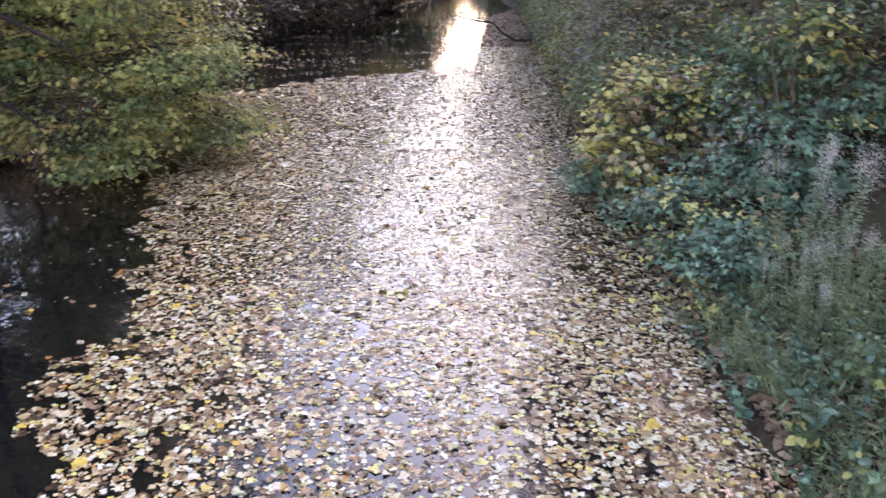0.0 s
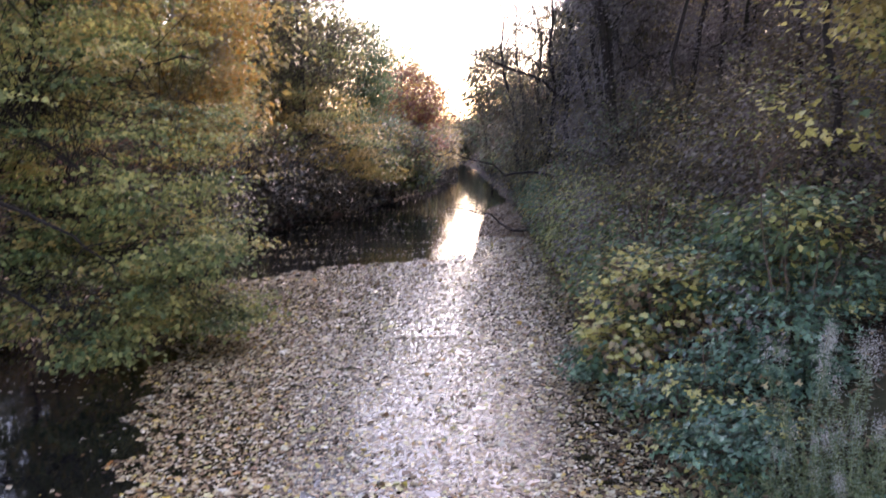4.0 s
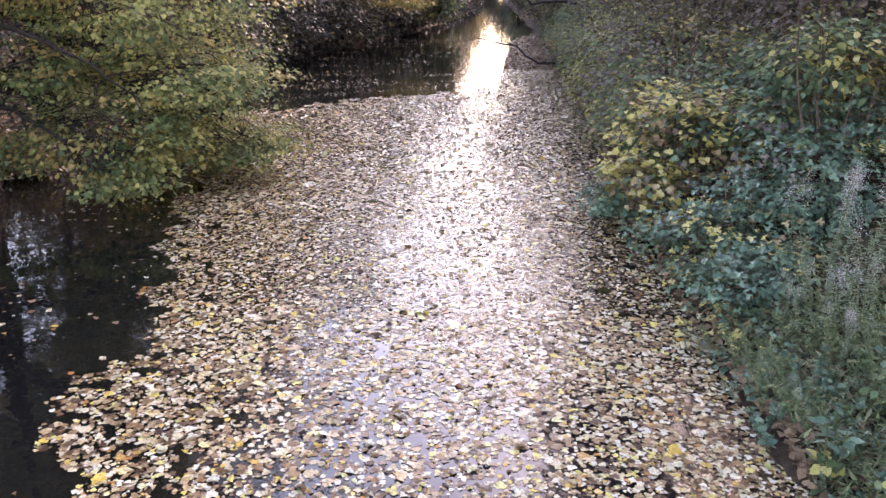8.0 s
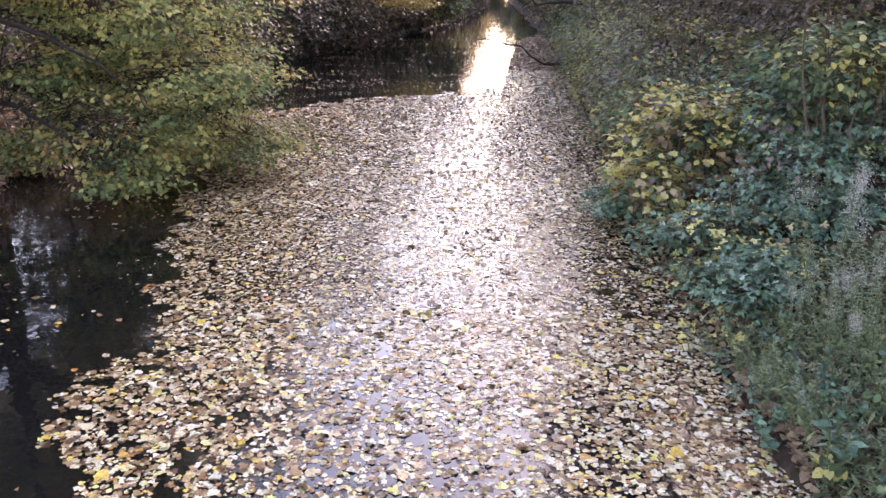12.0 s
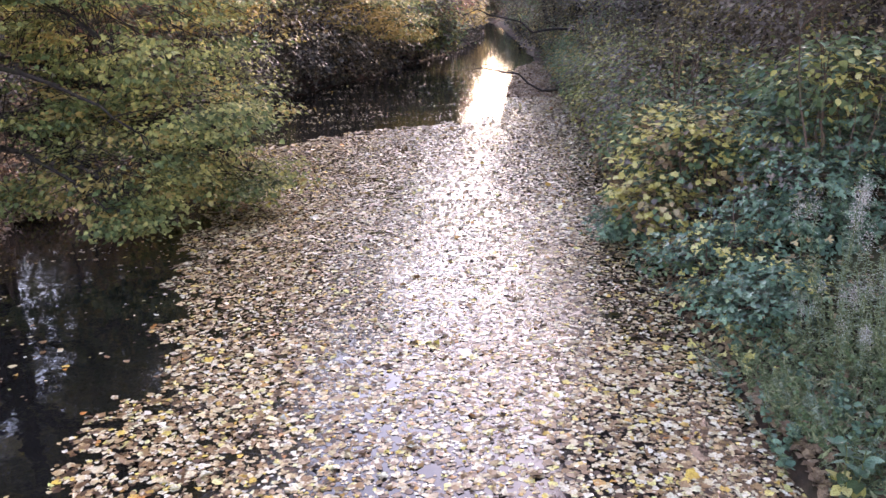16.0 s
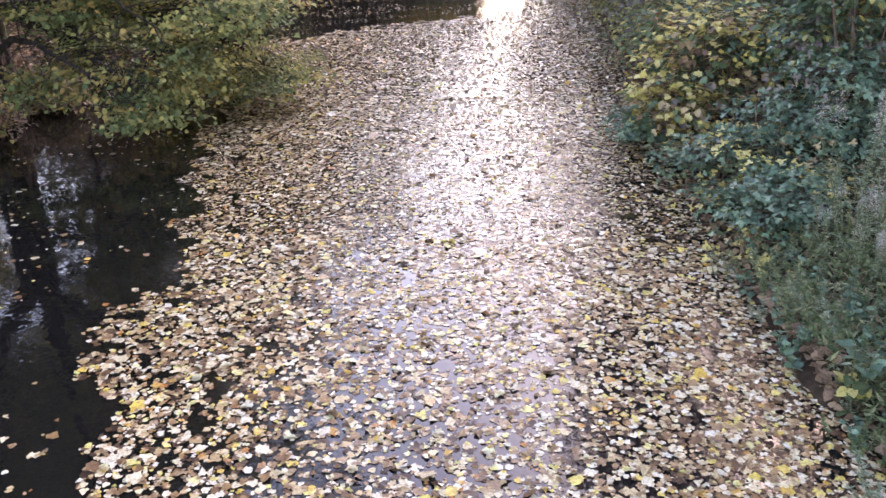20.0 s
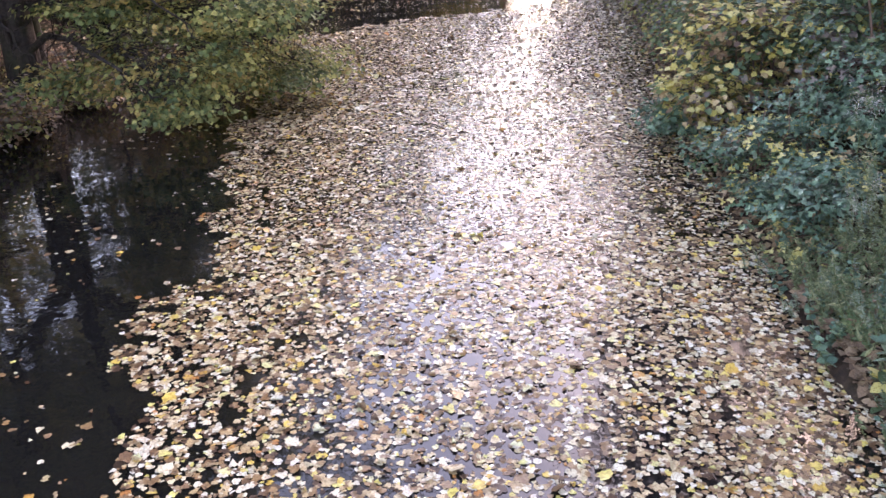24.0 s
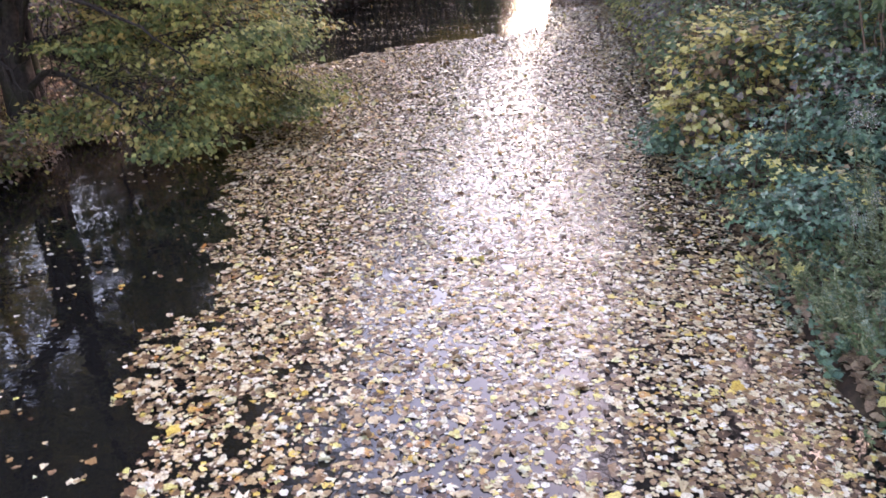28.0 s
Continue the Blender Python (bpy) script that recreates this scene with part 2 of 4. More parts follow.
def leaf_template(kind, fold=0.25):
    """Two faces that meet at the midrib: vertices and faces."""
    h = outline(kind)
    n = len(h)
    right = np.column_stack([h[:, 0], h[:, 1] - 0.5, np.abs(h[:, 0]) * fold])
    left = np.column_stack([-h[1:-1, 0], h[1:-1, 1] - 0.5, np.abs(h[1:-1, 0]) * fold])
    verts = np.vstack([right, left])
    verts[:, 2] -= 0.12 * fold * 4 * verts[:, 1] ** 2
    f1 = list(range(n))
    f2 = [0] + [n - 1] + [n + i for i in range(n - 3, -1, -1)]
    return verts, f1, f2


def leaves_mesh(name, pos, normal, tip, size, kind, mat, fold=0.25, curl=None):
    """Many leaves in one mesh. pos, normal, tip: (n, 3); size: (n,)."""
    base, f1, f2 = leaf_template(kind, fold)
    n, k = len(pos), len(base)
    nz = normal / np.maximum(np.linalg.norm(normal, axis=1, keepdims=True), 1e-6)
    ty = tip - (tip * nz).sum(1, keepdims=True) * nz
    ty /= np.maximum(np.linalg.norm(ty, axis=1, keepdims=True), 1e-6)
    tx = np.cross(ty, nz)
    b = base[None] * size[:, None, None]
    if curl is not None:
        b[..., 2] *= curl[:, None]
        b[..., 0] *= (1.0 - 0.12 * np.abs(curl))[:, None]
    v = pos[:, None] + b[..., :1] * tx[:, None] + b[..., 1:2] * ty[:, None] + b[..., 2:] * nz[:, None]
    off = (np.arange(n) * k)[:, None]
    loops = np.concatenate([np.array(f1)[None] + off, np.array(f2)[None] + off], axis=1).ravel()
    return mesh_of(name, v.reshape(-1, 3), loops, np.tile([len(f1), len(f2)], n), mat)


def tubes_mesh(name, lines, mat):
    """lines: (points (m, 3), radii (m,), sides); tapered round tubes joined in one mesh."""
    V, L, S, base = [], [], [], 0
    for p, r, k in lines:
        p = np.asarray(p, float)
        m = len(p)
        t = np.gradient(p, axis=0)
        t /= np.maximum(np.linalg.norm(t, axis=1, keepdims=True), 1e-6)
        ref = np.where(np.abs(t[:, 2:3]) > 0.9, [[1.0, 0, 0]], [[0, 0, 1.0]])
        u = np.cross(t, ref)
        u /= np.maximum(np.linalg.norm(u, axis=1, keepdims=True), 1e-6)
        w = np.cross(t, u)
        a = np.arange(k) * 2 * np.pi / k
        ring = p[:, None] + np.asarray(r)[:, None, None] * (np.cos(a)[None, :, None] * u[:, None] + np.sin(a)[None, :, None] * w[:, None])
        V.append(ring.reshape(-1, 3))
        i, j = np.meshgrid(np.arange(m - 1), np.arange(k), indexing="ij")
        q = np.stack([i * k + j, i * k + (j + 1) % k, (i + 1) * k + (j + 1) % k, (i + 1) * k + j], -1).reshape(-1, 4) + base
        L.append(q.ravel())
        S.append(np.full(len(q), 4))
        L.append(np.arange(k) + base + (m - 1) * k)
        S.append([k])
        base += m * k
    return mesh_of(name, np.vstack(V), np.concatenate(L), np.concatenate(S), mat)


def bend(a, b, rng, sag=0.0, wobble=0.08, m=6):
    """A slightly crooked line from a to b that bows up (sag < 0: hangs)."""
    a, b = np.asarray(a, float), np.asarray(b, float)
    s = np.linspace(0, 1, m)[:, None]
    d = np.linalg.norm(b - a)
    p = a + (b - a) * s
    p[:, 2] += (sag * d * 4 * s * (1 - s))[:, 0]
    p[1:-1] += rng.normal(0, wobble * d / m * 2, (m - 2, 3))
    return p


def unit(rng, n):
    d = rng.normal(size=(n, 3))
    return d / np.linalg.norm(d, axis=1, keepdims=True)


def spray(rng, centres, outward, per, spread, size, flat=0.5, droop=0.2):
    """Leaves of a crown: clumps round the centres. Gives position, normal, tip and size of each leaf."""
    n = len(centres) * per
    c = np.repeat(centres, per, axis=0)
    o = np.repeat(outward, per, axis=0)
    off = rng.normal(size=(n, 3)) * spread * np.array([1, 1, flat])
    pos = c + off
    nrm = unit(rng, n) * 0.55 + np.array([0, 0, 0.8]) + o * 0.35
    tip = unit(rng, n) + off / spread * 0.5 + o * 0.6 - np.array([0, 0, droop * 3])
    return pos, nrm, tip, size * rng.uniform(0.6, 1.25, n)


def tree(name, label, base, height, blobs, foliage, bark=None, seed=1, trunk_r=0.14, limbs=6, leaf=0.1, kind="diamond", per=40, spread=0.34,
         droop=0.2, stems=1, lean=(0, 0), bare=0, category="tree", group="", flat=0.5, shell=0.5, fused=False):
    """A tree or bush: trunk (or several stems), limbs that carry twigs, and foliage on each limb.
    blobs: the crown's lobes (x, y, z, rx, ry, rz, clumps), from the base. foliage: [(material, share)]."""
    rng = np.random.default_rng(seed)
    bark = bark or BARK
    far_off = base[1] > 42 or abs(base[0]) > 11.7
    if far_off:
        per, leaf, bare = int(per * 0.62), leaf * 1.25, bare // 3
    top = new(name)
    top.location = base
    tagged(top, label, category, group)
    C, O = [], []
    for bx, by, bz, rx, ry, rz, n in blobs:
        d = unit(rng, n)
        r = (shell + (1 - shell) * rng.random(n) ** 0.6)[:, None] * rng.uniform(0.8, 1.12, n)[:, None]
        C.append(np.array([bx, by, bz]) + d * r * np.array([rx, ry, rz]))
        O.append(d)
    C, O = np.vstack(C), np.vstack(O)
    lowest = 0.12 - base[2]
    C[:, 2] = np.maximum(C[:, 2], lowest + 0.25 * rng.random(len(C)))
    # trunk or stems
    trunks = []
    for s in range(stems):
        a = rng.uniform(0, 2 * np.pi)
        foot = np.array([math.cos(a), math.sin(a), 0]) * (0.0 if stems == 1 else rng.uniform(0.1, 0.1 + 0.06 * stems))
        if fused:
            a = s * 2 * np.pi / stems + 0.4
            foot = np.array([math.cos(a), math.sin(a), 0]) * 0.23
        foot[2] = -0.35
        head = np.array([lean[0], lean[1], height * rng.uniform(0.8, 1.0)]) + (0 if stems == 1 else 1) * np.array([math.cos(a), math.sin(a), 0]) * height * 0.25
        p = bend(foot, head, rng, 0.0, 0.05, 9)
        if fused:
            keep_in = np.array([0.8, 0.72, 0.75, 1.1])[:, None]
            p[:4, :2] = foot[:2] * keep_in
        taper = np.linspace(1, 0.12, 9) ** 0.9
        taper[0] *= 1.35
        r = trunk_r * taper * rng.uniform(0.75, 1.0)
        trunks.append((p, r))
        part("trunk" if stems == 1 or height > 3 else "stem", tubes_mesh("trunk", [(p, r, 8 if trunk_r > 0.05 else 5)], bark), top)
    # limbs: each serves the clumps nearest to it
    limbs = min(limbs, len(C))
    seeds = [int(rng.integers(len(C)))]
    while len(seeds) < limbs:
        dist = np.min([np.linalg.norm(C - C[s], axis=1) for s in seeds], axis=0)
        seeds.append(int(np.argmax(dist * rng.uniform(0.7, 1.0, len(C)))))
    owner = np.argmin([np.linalg.norm(C - C[s], axis=1) for s in seeds], axis=0)
    mats = [m for m, _ in foliage]
    share = np.cumsum([w for _, w in foliage])
    for k in range(limbs):
        mine = np.where(owner == k)[0]
        if not len(mine):
            continue
        target = C[mine].mean(0)
        p, r = trunks[int(rng.integers(len(trunks)))]
        want = target[2] * 0.55 + 0.1 * height - 0.35 * np.linalg.norm(target[:2]) * 0.5
        at = int(np.clip(np.searchsorted(p[:, 2], want), 1, len(p) - 2))
        far = mine[np.argmax(np.linalg.norm(C[mine] - p[at], axis=1))]
        end = target * 0.45 + C[far] * 0.55
        main = bend(p[at], end, rng, 0.08, 0.09, 14)
        mr = np.linspace(1, 0.18, 14) * max(0.35 * r[at], 0.006) + 0.003
        lines = [(main, mr, 6 if trunk_r > 0.05 else 4)]
        for c in C[mine][::3 if far_off else 1]:
            j = int(np.argmin(np.linalg.norm(main[2:] - c, axis=1) + 0.25 * np.arange(len(main) - 2)[::-1])) + 2
            j = min(j, len(main) - 1)
            j = max(2, j - int(rng.integers(0, 9)))
            q = bend(main[j], c, rng, 0.07, 0.16, 4)
            tr = min(mr[j] * 0.4, 0.008 + 0.03 * trunk_r)
            lines.append((q, np.linspace(1, 0.25, 4) * tr, 3))
        for _ in range(bare):
            i = int(rng.integers(2, len(main)))
            d = unit(rng, 1)[0] + np.array([0, 0, 0.6])
            ln = rng.uniform(0.4, 1.4) * (0.4 + 0.08 * height)
            w = bend(main[i], main[i] + d * ln, rng, 0.03, 0.15, 5)
            lines.append((w, np.linspace(1, 0.2, 5) * mr[i] * 0.45, 3))
            for j in (2, 3):
                e = d * 0.5 + unit(rng, 1)[0]
                lines.append((bend(w[j], w[j] + e * ln * 0.4, rng, 0.03, 0.15, 3), np.linspace(1, 0.3, 3) * max(mr[i] * 0.2, 0.003), 3))
        limb = part("limb" if height > 3 else "branch", tubes_mesh("limb", lines, bark), top)
        pick = np.searchsorted(share / share[-1], rng.random(len(mine)))
        for mi, mat in enumerate(mats):
            sel = mine[pick == mi]
            if len(sel) and per:
                part("foliage", leaves_mesh("foliage", *spray(rng, C[sel], O[sel], per, spread, leaf, flat, droop), kind, mat), limb)
    return top


# ---- the lie of the land ----
def left_bank(y):
    return np.interp(y, [-40, 0, 11, 14, 18, 30, 44, 60, 80, 120, 160], [-9.5, -9.2, -8.6, -8.7, -9.3, -9.0, -6.0, -3.5, -1.7, -2.4, -9.0])


def right_bank(y):
    return np.interp(y, [-40, 3, 5.5, 7.5, 12, 26, 45, 60, 80, 120, 160], [3.0, 2.75, 2.5, 2.35, 2.15, 2.4, 2.4, 2.0, 1.3, -0.2, -6.0])


def land(x, y):
    """Height of the ground: canal bed, steep low banks, gentle rise beyond."""
    x, y = np.asarray(x, float), np.asarray(y, float)
    dl, dr = left_bank(y) - x, x - right_bank(y)
    d = np.maximum(dl, dr)
    h = np.where(d < 0, np.maximum(-0.9, d * 0.6 - 0.02), 0.02 + 0.42 * (1 - np.exp(-np.maximum(d, 0) / 0.9)))
    rise_l = np.clip((dl - 0.6) / 9, 0, 1) * 1.5
    rise_r = np.clip((dr - 0.4) / 8, 0, 1) ** 1.1 * 2.6
    h = h + np.where(d > 0, np.where(dr > dl, rise_r, rise_l), 0)
    h = h + np.where(d > 0, 0.10 * np.sin(x * 1.7 + y * 0.6) * np.sin(y * 1.3 - x * 0.4) + 0.05 * np.sin(x * 4.1) * np.sin(y * 3.7), 0)
    return h


def grid_axis(edges, steps):
    return np.unique(np.concatenate([np.linspace(a, b, n, endpoint=False) for a, b, n in zip(edges[:-1], edges[1:], steps)] + [[edges[-1]]]))


gx = grid_axis([-2500, -300, -60, -20, -11, 5, 16, 60, 300, 2500], [4, 6, 14, 20, 70, 30, 16, 6, 4])
gy = grid_axis([-2500, -200, -40, 0, 30, 60, 130, 400, 2500], [4, 6, 14, 80, 40, 30, 10, 5])
X, Y = np.meshgrid(gx, gy, indexing="ij")
Z = land(X, Y)
nx, ny = X.shape
i, j = np.meshgrid(np.arange(nx - 1), np.arange(ny - 1), indexing="ij")
q = np.stack([i * ny + j, (i + 1) * ny + j, (i + 1) * ny + j + 1, i * ny + j + 1], -1).reshape(-1, 4)
ground = new("ground", mesh_of("ground", np.stack([X, Y, Z], -1).reshape(-1, 3), q.ravel(), np.full(len(q), 4), SOIL))
tagged(ground, "dark soil banks strewn with brown fallen leaves", "ground", kind="structure")

wx, wy = np.linspace(-40, 30, 29), np.linspace(-60, 200, 66)
X, Y = np.meshgrid(wx, wy, indexing="ij")
i, j = np.meshgrid(np.arange(28), np.arange(65), indexing="ij")
q = np.stack([i * 66 + j, (i + 1) * 66 + j, (i + 1) * 66 + j + 1, i * 66 + j + 1], -1).reshape(-1, 4)
water = new("water", mesh_of("water", np.stack([X, Y, X * 0], -1).reshape(-1, 3), q.ravel(), np.full(len(q), 4), WATER))
tagged(water, "still dark canal water mirroring trees and sky", "water", kind="structure")

# ---- the raft of fallen leaves on the water ----
def wob(x, y, s, k=0.0):
    """A smooth wandering value for places."""
    return np.array([noise.noise((a * s + k, b * s - k, 3.7 + k)) for a, b in zip(x, y)])


def raft_left(y):
    return np.interp(y, [2.0, 3.4, 4.8, 6.6, 7.6, 9.6, 11.4, 12.8, 14.5, 22, 27], [-1.4, -2.2, -3.0, -3.7, -3.75, -4.0, -4.7, -5.0, -5.3, -6.9, -7.0])


def raft_far(x):
    return np.interp(x, [-7, -4.6, -2.9, -0.9, 0.1, 0.4, 0.9, 2.4], [21.0, 24.2, 25.5, 26.8, 27.5, 36.0, 46.0, 52.0])


rng = np.random.default_rng(11)
px, py = [], []
for y0, y1, step in ((1.0, 6.0, 0.033), (6.0, 9.0, 0.034), (9.0, 16.0, 0.039), (16.0, 54.0, 0.05)):
    gx, gy = np.meshgrid(np.arange(-7.4, 3.0, step), np.arange(y0, y1, step), indexing="ij")
    px.append(gx.ravel() + rng.uniform(-0.8, 0.8, gx.size) * step)
    py.append(gy.ravel() + rng.uniform(-0.8, 0.8, gx.size) * step)
px, py = np.concatenate(px), np.concatenate(py)
inside = (px > raft_left(py) - 0.8) & (px < right_bank(py) + 0.1) & (py < raft_far(px) + 0.7)
px, py = px[inside], py[inside]
fray = 0.46 * wob(px, py, 1.5) + 0.22 * wob(px, py, 4.5, 7.0) + 0.10 * wob(px, py, 11.0, 3.0)
edge = np.minimum(np.minimum(px - raft_left(py), (raft_far(px) - py) * 0.6), (py - 1.9 + 0.25 * np.sin(px * 1.9)) * 0.9)
thin = wob(px, py, 3.2, 20.0) + 0.6 * wob(px, py, 7.5, 31.0)
near_left = np.clip(1.2 - edge, 0, 1)
near_right = np.clip(1.0 - (right_bank(py) - px) / 2.0, 0, 1)
holes = wob(px, py, 14.0, 44.0) + 0.5 * wob(px, py, 27.0, 51.0)
open_water = np.interp(py, [3, 6, 9, 14], [0.0, 0.17, 0.45, 0.75]) + 0.3 * np.clip((px - 0.6) / 0.8, 0, 1) + 0.1 * np.clip((-1.6 - px) / 0.8, 0, 1)
keep = (edge + fray * 1.5 > 0) & (thin < 0.66 - 0.26 * near_left - 0.12 * near_right) & (holes < open_water) & (rng.random(len(px)) < 0.94)
px, py = px[keep], py[keep]
# strays on the open water
sx = np.concatenate([rng.uniform(-8.5, -2.6, 1400), rng.uniform(-8.5, 0.5, 9000)])
sy = np.concatenate([rng.uniform(3.0, 13.5, 1400), 22 + 24 * rng.random(9000) ** 1.5])
swirl = np.concatenate([wob(sx[:1400], sy[:1400], 0.8, 9.0) + rng.normal(0.0, 0.14, 1400), wob(sx[1400:] * 0.8, sy[1400:] * 1.3, 0.9, 5.0) * 1.2 + rng.normal(-0.12, 0.22, 9000)])
ok = (swirl > 0.02) & ((sx < raft_left(sy)) | (sy > raft_far(sx))) & (sx > left_bank(sy) + 0.2) & (sx < right_bank(sy))
px, py = np.concatenate([px, sx[ok]]), np.concatenate([py, sy[ok]])
n = len(px)
under = (rng.random(n) < np.interp(py, [4.5, 7.0, 10.0], [0.08, 0.14, 0.18]) + 0.2 * np.clip(1.0 - (right_bank(py) - px) / 1.6, 0, 1)) & (np.arange(n) < len(px) - ok.sum())
pz = np.where(under, rng.uniform(0.0008, 0.0015, n), np.where(rng.random(n) < 0.08, rng.uniform(0.004, 0.010, n), rng.uniform(0.0016, 0.0038, n)))
lean = np.where(under, 0.02, rng.choice([0.02, 0.06, 0.22], n, p=[0.58, 0.3, 0.12]) * np.interp(py, [8, 18], [1.0, 2.0]))
nrm = np.column_stack([rng.normal(0, 1, n) * lean, rng.normal(0, 1, n) * lean, np.ones(n)])
tip = np.column_stack([rng.normal(size=n), rng.normal(size=n), np.zeros(n)])
size = np.interp(py, [24, 30], [1.0, 1.25]) * np.clip(0.0445 * np.exp(rng.normal(0, 0.38, n)), 0.02, 0.12) * np.interp(py, [9, 18], [1.0, 1.25])
size[n - ok.sum():] *= np.interp(py[n - ok.sum():], [14, 22], [1.0, 0.68])
curl = np.where(under, rng.normal(0, 0.1, n), np.where(rng.random(n) < 0.17, rng.choice([-1.0, 1.0], n, p=[0.4, 0.6]) * rng.uniform(1.2, 4.5, n), rng.normal(0.1, 0.3, n)))
# curled and tilted leaves ride on their lowest edge
pz = pz + size * (0.3 * np.abs(nrm[:, 0]) + 0.3 * np.abs(nrm[:, 1])) + size * 0.06 * np.clip(-curl, 0, 5) + size * 0.016 * np.clip(curl, 0, 5)
pos = np.column_stack([px, py, pz])
kinds = rng.random(n)
# the three hundred leaves closest below the bridge are pieces of their own
near = (py < 4.75) & (py > 2.55) & (px > -2.6) & (px < 2.0) & ~under
order = np.where(near)[0]
single = order[np.argsort(py[order])[:300]]
rest = np.ones(n, bool)
rest[single] = False


def raft_mesh(name, m, kind, mat, scale):
    return leaves_mesh(name, pos[m], nrm[m], tip[m], size[m] * scale, kind, mat, 0.14, curl[m])


raft = new("leaf_raft", raft_mesh("leaf_raft", rest & ~under & (kinds < 0.68) & (py < 9), "maple", FLOAT, 1.1))
tagged(raft, "thick raft of wet pale brown and yellow fallen leaves on dark water", "leaves", kind="stuff")
tagged(part("rounded_leaves", raft_mesh("rounded_leaves", rest & ~under & ((kinds >= 0.68) | (py >= 9)) & (py < 13), "ragged", FLOAT, 1.0), raft), kind="stuff")
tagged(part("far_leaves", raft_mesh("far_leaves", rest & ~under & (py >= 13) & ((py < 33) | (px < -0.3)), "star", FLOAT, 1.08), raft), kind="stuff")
# same raft leaves, but duller brown to carry the overhanging bank's shade
tagged(part("bankside_leaves", raft_mesh("bankside_leaves", rest & ~under & (py >= 33) & (px >= -0.3), "star", LITTER, 1.08), raft, "dull brown leaves along the bank, dulled to stand for its shade"), kind="stuff")
tagged(part("sodden_leaves", raft_mesh("sodden_leaves", under, "star", SODDEN, 1.15), raft), kind="stuff")
shapes = []
for kind in ("maple", "lobed", "oval"):
    for fold in (0.02, 0.06):
        shapes.append(leaves_mesh("leaf", np.zeros((1, 3)), np.array([[0, 0, 1.0]]), np.array([[0, 1.0, 0]]), np.ones(1), kind, FLOAT_ONE, fold))
for q in single:
    ob = part("leaf", shapes[int(rng.integers(len(shapes)))], raft)
    ob.matrix_basis = Matrix.LocRotScale(pos[q], Euler((rng.normal(0, 0.035), rng.normal(0, 0.035), rng.uniform(0, 6.28))), Vector((1, 1, 1)) * float(size[q]))


# ---- things on the banks ----
def on(x, y, sink=0.0):
    return (x, y, float(land(x, y)) - sink)


# left bank, from near to far
maple = tree("maple_tree", "broad field maple with olive and yellow leaves drooping over the water", on(-8.9, 13.75), 10.5,
     [(0.2, 0, 5.6, 4.2, 3.2, 2.9, 250), (2.9, 0, 3.4, 2.6, 2.2, 1.4, 110), (3.4, 0.4, 1.8, 1.9, 1.8, 0.9, 85), (0.8, -2.0, 5.3, 3.2, 2.0, 1.7, 110), (3.7, 1.6, 0.5, 1.6, 1.1, 0.38, 62),
      (-3.0, 0.5, 4.6, 3.2, 3, 3.2, 100), (3.0, -0.9, 1.05, 1.5, 1.0, 0.6, 46), (1.8, 0.6, 6.2, 2.8, 2.6, 2.0, 110),
      (3.4, 0.2, 8.3, 3.5, 3.2, 2.0, 85), (-0.5, 0, 9.6, 4.6, 3.8, 2.4, 130), (1.6, -1.5, 11.6, 4.2, 3.6, 2.2, 80),
      (1.9, -0.6, 2.0, 1.0, 0.9, 0.5, 24), (3.3, -1.5, 0.55, 0.6, 0.5, 0.35, 14), (4.3, 1.0, 0.3, 0.6, 0.6, 0.22, 14), (1.3, -1.2, 0.8, 0.5, 0.5, 0.5, 9)],
     [(MAPLE, 0.64), (MAPLE_GREEN, 0.26), (STRAW, 0.10)], BARK_DARKER, 21, 0.25, 23, 0.09, "star", 60, 0.27, stems=5, shell=0.5, flat=0.2, bare=7, fused=True)
rng = np.random.default_rng(14)
for pts, r0 in (((0.15, -0.2, 0.7), (1.0, -0.9, 1.5), (2.0, -1.5, 1.35), (3.1, -1.9, 0.75)), 0.075), (((0.1, -0.2, 1.5), (1.3, -1.4, 2.7), (2.6, -2.0, 2.6), (3.9, -2.2, 1.9)), 0.06), (((0.0, -0.3, 1.2), (0.7, -1.5, 1.9), (1.5, -2.4, 1.5)), 0.045):
    p = np.vstack([bend(a, b, rng, 0.05, 0.06, 5)[:-1] for a, b in zip(pts[:-1], pts[1:])] + [[pts[-1]]])
    lines = [(p, np.linspace(r0, 0.012, len(p)), 6)]
    for j in range(3, len(p)):
        for _ in range(2):
            d = unit(rng, 1)[0] * [0.7, 0.7, 0.5] + np.array([0.35, -0.1, -0.15])
            lines.append((bend(p[j], p[j] + d * rng.uniform(0.4, 0.9), rng, 0.05, 0.15, 5), np.linspace(0.012, 0.004, 5), 3))
    part("bough", tubes_mesh("bough", lines, BARK_DARKER), maple, "dark arching bough")
tree("golden_tree", "tall golden orange autumn maple behind the bank", on(-10.0, 29.0), 14,
     [(0.4, 0, 7.6, 2.7, 2.8, 3.6, 300), (1.2, -1, 4.4, 2.0, 2.2, 2.0, 100), (-4, 0, 8.2, 3.6, 3, 3.4, 150), (0.6, -0.4, 12.0, 3.6, 3.4, 2.6, 130)], [(GOLD, 0.3), (STRAW, 0.5), (MAPLE, 0.2)], BARK_PALE, 22, 0.2, 10, 0.14, "star", 44, 0.36, shell=0.4)
